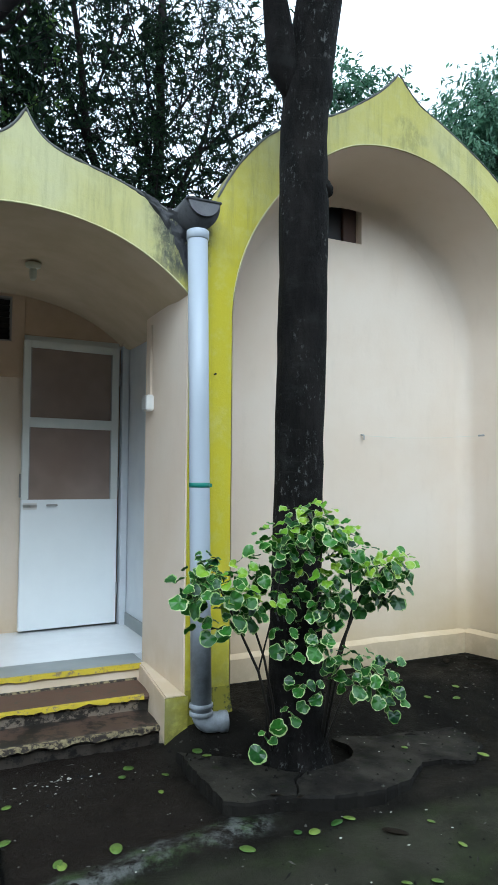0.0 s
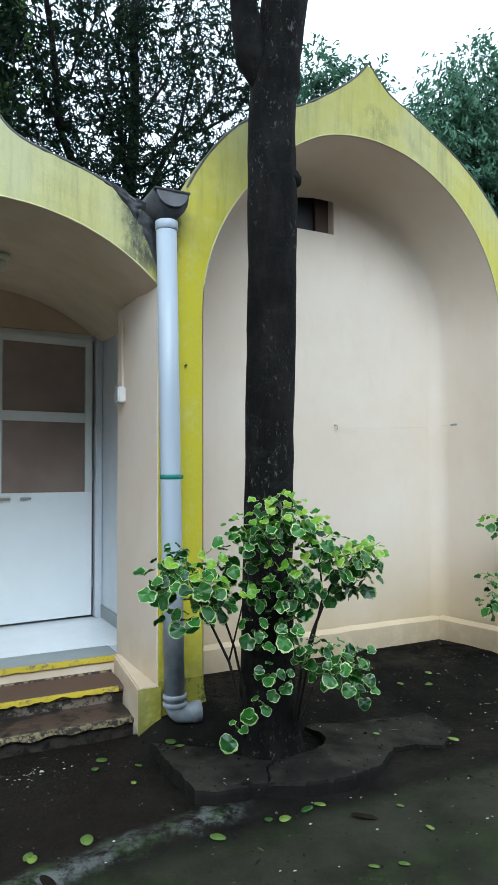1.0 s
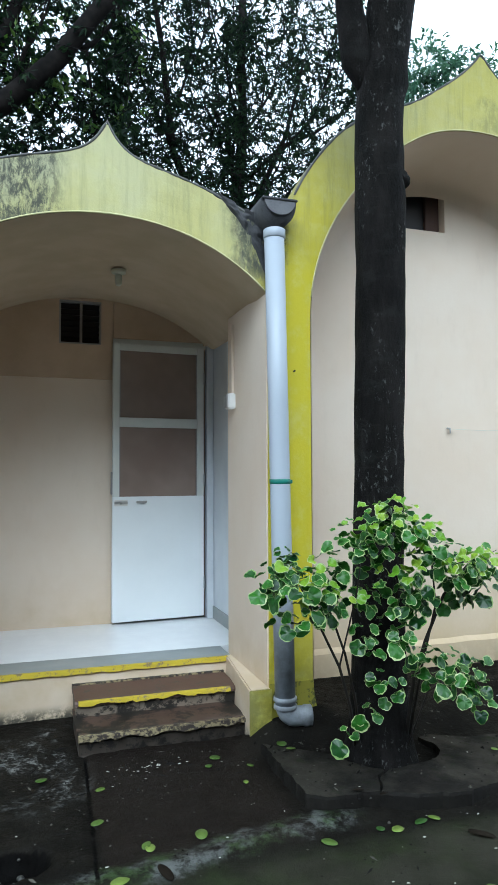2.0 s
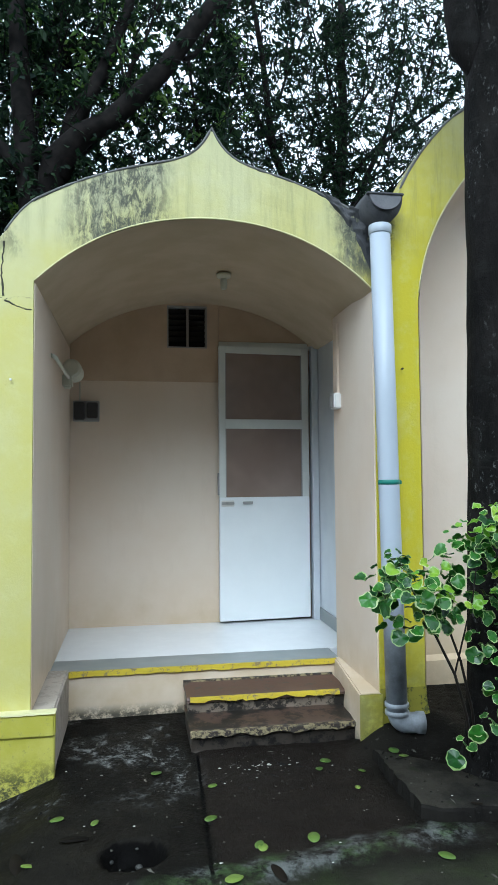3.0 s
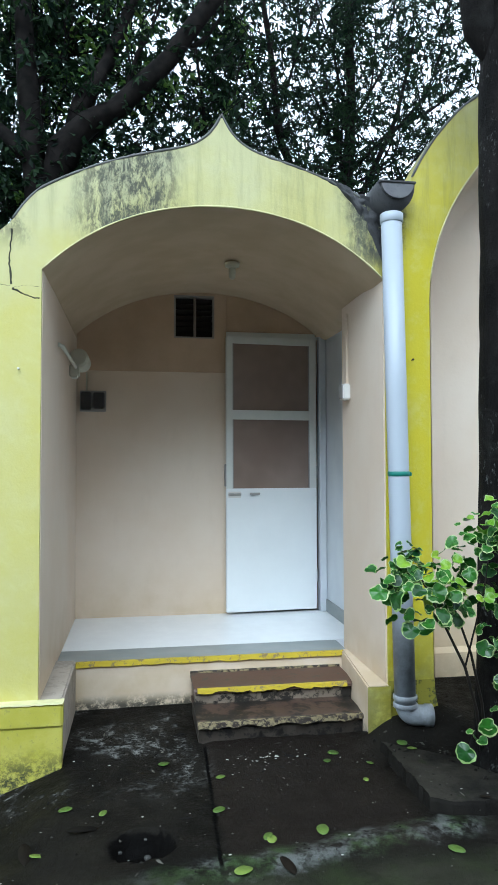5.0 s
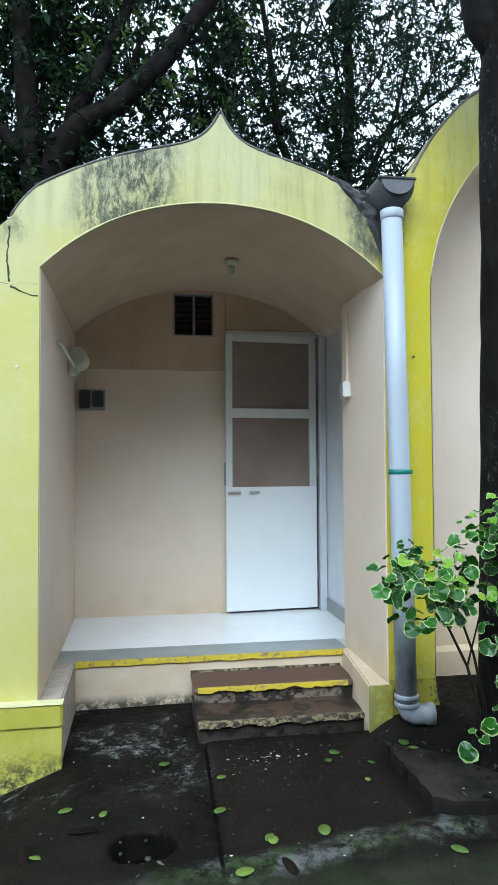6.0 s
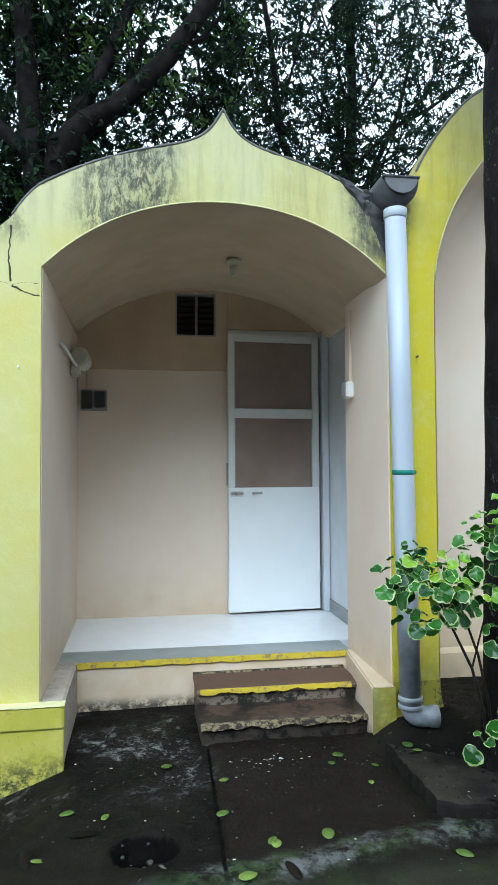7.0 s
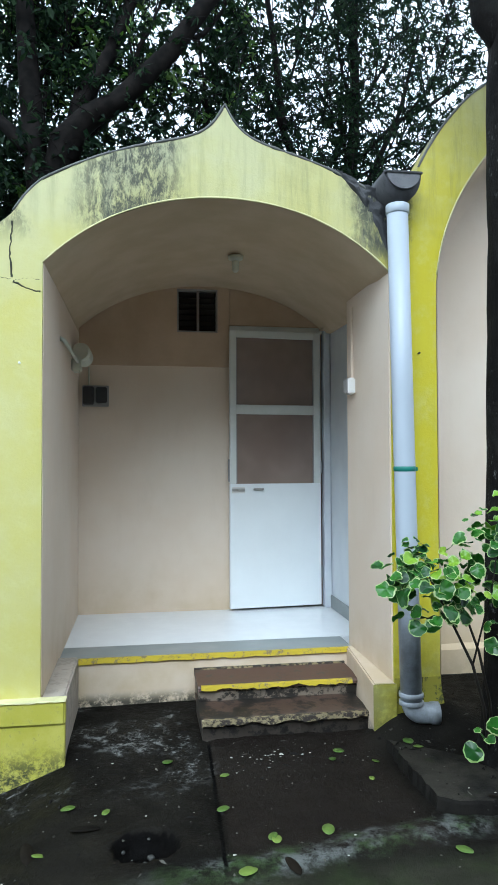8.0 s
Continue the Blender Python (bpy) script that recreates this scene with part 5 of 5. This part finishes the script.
limb(t, [(-1.2, 4.6, 4.6), (-1.05, 4.7, 5.4), (-0.75, 4.8, 6.0), (-0.45, 4.9, 6.9), (-0.3, 5.0, 8.0)], 0.13, 0.04)
limb(t, [(-1.35, 4.6, 4.4), (-1.8, 4.6, 4.9), (-2.4, 4.7, 5.5)], 0.11, 0.03)
limb(t, [(0.55, 5.4, 3.5), (0.5, 5.4, 4.8), (0.42, 5.4, 5.8), (0.3, 5.4, 6.8)], 0.035, 0.015)
limb(t, [(0.75, 5.4, 3.5), (0.8, 5.4, 4.8), (0.75, 5.4, 5.6), (0.9, 5.4, 6.6)], 0.035, 0.015)
rnd = random.Random(77)
bm = bmesh.new()
for p, d in (((-0.6, 4.7, 5.4), (0.1, 0.2, 1)), ((-1.5, 4.8, 5.0), (-0.2, 0.3, 1)), ((-1.2, 4.8, 4.7), (0.5, 0.3, 0.7)), ((0.2, 4.7, 6.2), (0.5, 0.3, 0.5)), ((-1.6, 4.8, 5.6), (0.5, 0.3, 0.8))):
    branching(bm, Vector(p), Vector(d).normalized(), 0.95, 0.035, 3, rnd)
place(tagged(part("branchwork", bm, BARK_SHADED), kind="stuff"), t)
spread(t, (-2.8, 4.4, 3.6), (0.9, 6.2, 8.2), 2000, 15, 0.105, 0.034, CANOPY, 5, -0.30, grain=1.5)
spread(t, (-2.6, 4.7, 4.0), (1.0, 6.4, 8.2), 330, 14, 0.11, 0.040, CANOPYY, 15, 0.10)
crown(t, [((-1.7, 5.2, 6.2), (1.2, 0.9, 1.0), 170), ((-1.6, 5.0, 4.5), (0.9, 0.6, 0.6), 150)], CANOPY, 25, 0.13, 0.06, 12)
t = thing("tree", (2.35, 6.0, 0), "large dark tree with fine branching over the roof valley", "tree")
limb(t, [(2.35, 6.0, -0.1), (2.37, 6.0, 2.5), (2.40, 6.0, 4.4), (2.50, 6.0, 5.2), (2.58, 6.0, 6.3), (2.55, 6.0, 7.4), (2.6, 6.0, 8.6)], 0.12, 0.05, "trunk")
limb(t, [(2.39, 6.0, 3.9), (2.0, 6.0, 4.7), (1.55, 6.0, 5.8), (1.4, 6.0, 7.2), (1.2, 6.0, 8.4)], 0.07, 0.03)
limb(t, [(2.40, 6.0, 4.5), (2.8, 5.95, 5.3), (3.2, 5.9, 6.2), (3.5, 5.9, 7.4)], 0.05, 0.02)
limb(t, [(2.45, 6.0, 4.7), (3.0, 5.9, 5.15), (3.6, 5.9, 5.35), (4.1, 5.9, 5.6)], 0.035, 0.015)
limb(t, [(2.52, 6.0, 5.4), (3.1, 5.9, 6.0), (3.7, 5.9, 6.35), (4.2, 5.9, 6.75)], 0.035, 0.015)
bm = bmesh.new()
for p, d in (((2.4, 6, 4.3), (-0.5, 0.1, 0.8)), ((2.4, 6, 4.6), (0.7, 0, 0.7)), ((2.5, 6, 5.2), (0.8, 0.1, 0.5)), ((2.5, 6, 5.2), (-0.4, 0.1, 0.9)), ((2.58, 6, 6.2), (0.6, 0.1, 0.8)),
             ((2.58, 6, 6.2), (-0.5, 0, 0.8)), ((1.8, 6, 5.2), (-0.6, 0, 0.8)), ((1.5, 6, 6.2), (0.3, 0, 0.9)), ((3.0, 5.9, 5.8), (0.5, 0, 0.7)), ((2.45, 6, 4.6), (0.9, 0, 0.2))):
    branching(bm, Vector(p), Vector(d).normalized(), 1.0, 0.028, 3, rnd)
place(tagged(part("branchwork", bm, BARK_SHADED), kind="stuff"), t)
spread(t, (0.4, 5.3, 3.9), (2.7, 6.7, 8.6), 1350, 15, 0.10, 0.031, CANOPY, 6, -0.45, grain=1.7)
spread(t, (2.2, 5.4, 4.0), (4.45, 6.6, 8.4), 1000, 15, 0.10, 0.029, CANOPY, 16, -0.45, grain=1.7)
spread(t, (0.6, 6.8, 4.2), (3.6, 7.4, 5.6), 90, 14, 0.10, 0.034, CANOPYY, 18, 0.05)
# the forked tree's own crown, unseen: spread wide to block sky light overhead
crown(FRONT_TREE, [((1.0, -0.7, 6.6), (2.4, 1.7, 0.8), 560), ((-1.2, -0.9, 7.0), (2.0, 1.6, 0.8), 380), ((3.0, -1.0, 7.0), (2.0, 1.6, 0.8), 380)], CANOPY, 12, 0.22, 0.10, 12)
# paler trees further off; haze is put into their leaf colour
t = thing("tree", (8.2, 5.6, 0), "pale green tree standing further behind the tall bay", "tree")
limb(t, [(8.2, 5.6, -0.1), (8.2, 5.6, 3), (8.3, 5.7, 6.5)], 0.16, 0.05, "trunk")
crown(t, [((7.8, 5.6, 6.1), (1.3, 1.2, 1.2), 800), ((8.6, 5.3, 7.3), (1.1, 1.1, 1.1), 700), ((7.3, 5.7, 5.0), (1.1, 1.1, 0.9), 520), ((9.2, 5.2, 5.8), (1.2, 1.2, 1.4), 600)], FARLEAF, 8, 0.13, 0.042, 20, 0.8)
t = thing("tree", (7.6, 8.3, 0), "slender pale tree top showing over the tall arch", "tree")
limb(t, [(7.6, 8.3, -0.1), (7.6, 8.3, 4), (7.7, 8.3, 9.2)], 0.14, 0.04, "trunk")
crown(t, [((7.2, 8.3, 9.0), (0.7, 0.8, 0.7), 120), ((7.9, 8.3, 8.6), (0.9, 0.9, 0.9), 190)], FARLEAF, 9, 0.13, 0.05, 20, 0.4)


# ---- fallen leaves and petals on the ground ----
def fallen(seed, long):
    rnd = random.Random(seed)
    bm = bmesh.new()
    n = 14
    vs = []
    for i in range(n):
        a = 2 * math.pi * i / n
        x, y = 0.5 * math.cos(a) * long, 0.5 * math.sin(a) * (1 if math.sin(a) < 0 else 1.15)
        vs.append(bm.verts.new((x, y, 0.05 - 0.10 * x * x - 0.16 * y * y + 0.02 * rnd.uniform(-1, 1))))
    mid = bm.verts.new((0, 0.05, 0.055))
    for i in range(n):
        j = (i + 1) % n
        bm.faces.new((mid, vs[i], vs[j]))
    f = [x for x in bm.faces]
    ex = bmesh.ops.extrude_face_region(bm, geom=f)
    bmesh.ops.translate(bm, verts=[v for v in ex["geom"] if isinstance(v, bmesh.types.BMVert)], vec=(0, 0, 0.012))
    return bm


GREENL = [finish(fallen(s, 0.75), FALLEN, True) for s in range(3)]
BROWNL = [finish(fallen(s + 9, 0.4), FALLENB, True) for s in range(2)]


def top_z(x, y):
    z = ground_z(x, y)
    inside = 0.70 < x < 1.6 and -0.84 < y < -0.2 or 1.6 < x < 2.2 and -0.8 < y < -0.3
    if inside and math.hypot((x - TREE.x - 0.03) / 0.25, (y - TREE.y - 0.05) / 0.2) > 1.05:
        z = max(z, slab_top(x) + 0.004)
    return z


def drop_leaf(x, y, size, meshes, label, rnd):
    ob = new("fallen_leaf", rnd.choice(meshes))
    ob.matrix_basis = pose(x, y, top_z(x, y) + 0.004 + size * 0.02, rnd.uniform(-8, 8), rnd.uniform(-8, 8), rnd.uniform(0, 360)) @ Matrix.Diagonal((size * 0.85, size * 0.85, size * 0.5, 1))
    tagged(ob, label, "leaf", "fallen leaves")


rnd = random.Random(4)
for x, y, s in ((0.27, -0.75, .07), (-0.27, -0.11, .07), (-0.65, -0.46, .06), (-0.51, -0.51, .045), (-0.08, -0.55, .055), (-0.05, -0.97, .08), (0.68, -0.95, .065), (-0.04, -0.28, .045),
                (0.49, -0.13, .06), (0.44, -0.2, .05), (0.08, -0.78, .055), (0.62, -0.25, .045), (0.55, -0.40, .035), (0.78, -0.22, .07), (0.73, -0.17, .06), (0.8, -0.28, .05), (0.96, -0.94, .06), (1.13, -0.91, .055), (1.07, -0.92, .06),
                (0.9, -0.92, .05), (1.39, -1.24, .04), (1.16, -1.37, .045), (1.06, -1.34, .04), (1.40, -1.06, .035), (2.37, -0.14, .06), (2.01, -0.71, .07), (0.07, -0.76, .05), (-0.72, -0.73, .05), (2.45, -0.05, .05), (2.2, -0.1, .05), (1.72, -0.5, .035), (2.75, -0.3, .06)):
    drop_leaf(x, y, s, GREENL, "fallen green leaf lying on the wet ground", rnd)
for x, y, s in ((1.22, -1.07, .11), (-0.76, -0.70, .13), (-0.58, -0.62, .12), (0.10, -0.96, .10), (2.72, 0.33, .12), (2.92, 0.3, .10), (0.98, -0.80, .05), (0.9, -0.74, .05)):
    drop_leaf(x, y, s, BROWNL, "dark brown dead leaf lying on the ground", rnd)
verts, faces = [], []
for i in range(2600):
    # crumbs of earth, chips and bits of twig
    x, y = rnd.uniform(-1.3, 3.0), rnd.uniform(-1.75, 0.45) if rnd.random() < 0.6 else rnd.gauss(-0.1, 0.2)
    if -0.15 < x < 0.75 and y > 0.04 or x < -0.68 and y > -0.07 or x > 0.66 and x < 1.06 and y > -0.05 or y > 0.42 or -0.8 < x < 0 and y > 0.6:
        continue
    s = rnd.uniform(0.002, 0.006) * (1.8 if rnd.random() < 0.08 else 1)
    st, a = (rnd.uniform(2.5, 6) if rnd.random() < 0.12 else rnd.uniform(0.8, 1.5)), rnd.uniform(0, 6.28)
    z = top_z(x, y) - s * 0.2
    b = len(verts)
    for du, dv, dz in ((st, 0, 0), (0, 1, 0), (-st, 0, 0), (0, -1, 0), (rnd.uniform(-.4, .4), rnd.uniform(-.3, .3), rnd.uniform(0.7, 1.3))):
        verts.append((x + s * (du * math.cos(a) - dv * math.sin(a)), y + s * (du * math.sin(a) + dv * math.cos(a)), z + s * dz))
    for k in range(4):
        faces.append((b + k, b + (k + 1) % 4, b + 4))
me = bpy.data.meshes.new("crumbs")
me.from_pydata(verts, [], faces)
me.materials.append(CRUMB)
tagged(new("ground_litter", me), "dark crumbs of earth and broken twigs over the wet ground", "litter", "", "stuff")
verts, faces = [], []
for i in range(130):
    x, y = rnd.uniform(-0.9, 2.6), rnd.uniform(-1.6, 0.0)
    if i < 26:
        x, y = 0.17 + rnd.gauss(0, 0.09), -0.13 + rnd.gauss(0, 0.03)
    if -0.1 < x < 0.72 and y > -0.06:
        continue
    s = rnd.uniform(0.003, 0.008)
    a = rnd.uniform(0, 6.28)
    z = top_z(x, y) + 0.004
    b = len(verts)
    for k in range(5):
        t = a + 6.283 * k / 5
        verts.append((x + s * math.cos(t), y + s * 0.7 * math.sin(t), z + rnd.uniform(0, 0.003)))
    verts.append((x, y, z + s * 0.5))
    for k in range(5):
        faces.append((b + k, b + (k + 1) % 5, b + 5))
me = bpy.data.meshes.new("petals")
me.from_pydata(verts, [], faces)
me.materials.append(PETAL)
tagged(new("fallen_petals", me), "tiny pale petals scattered over the wet ground", "petals", "", "stuff")
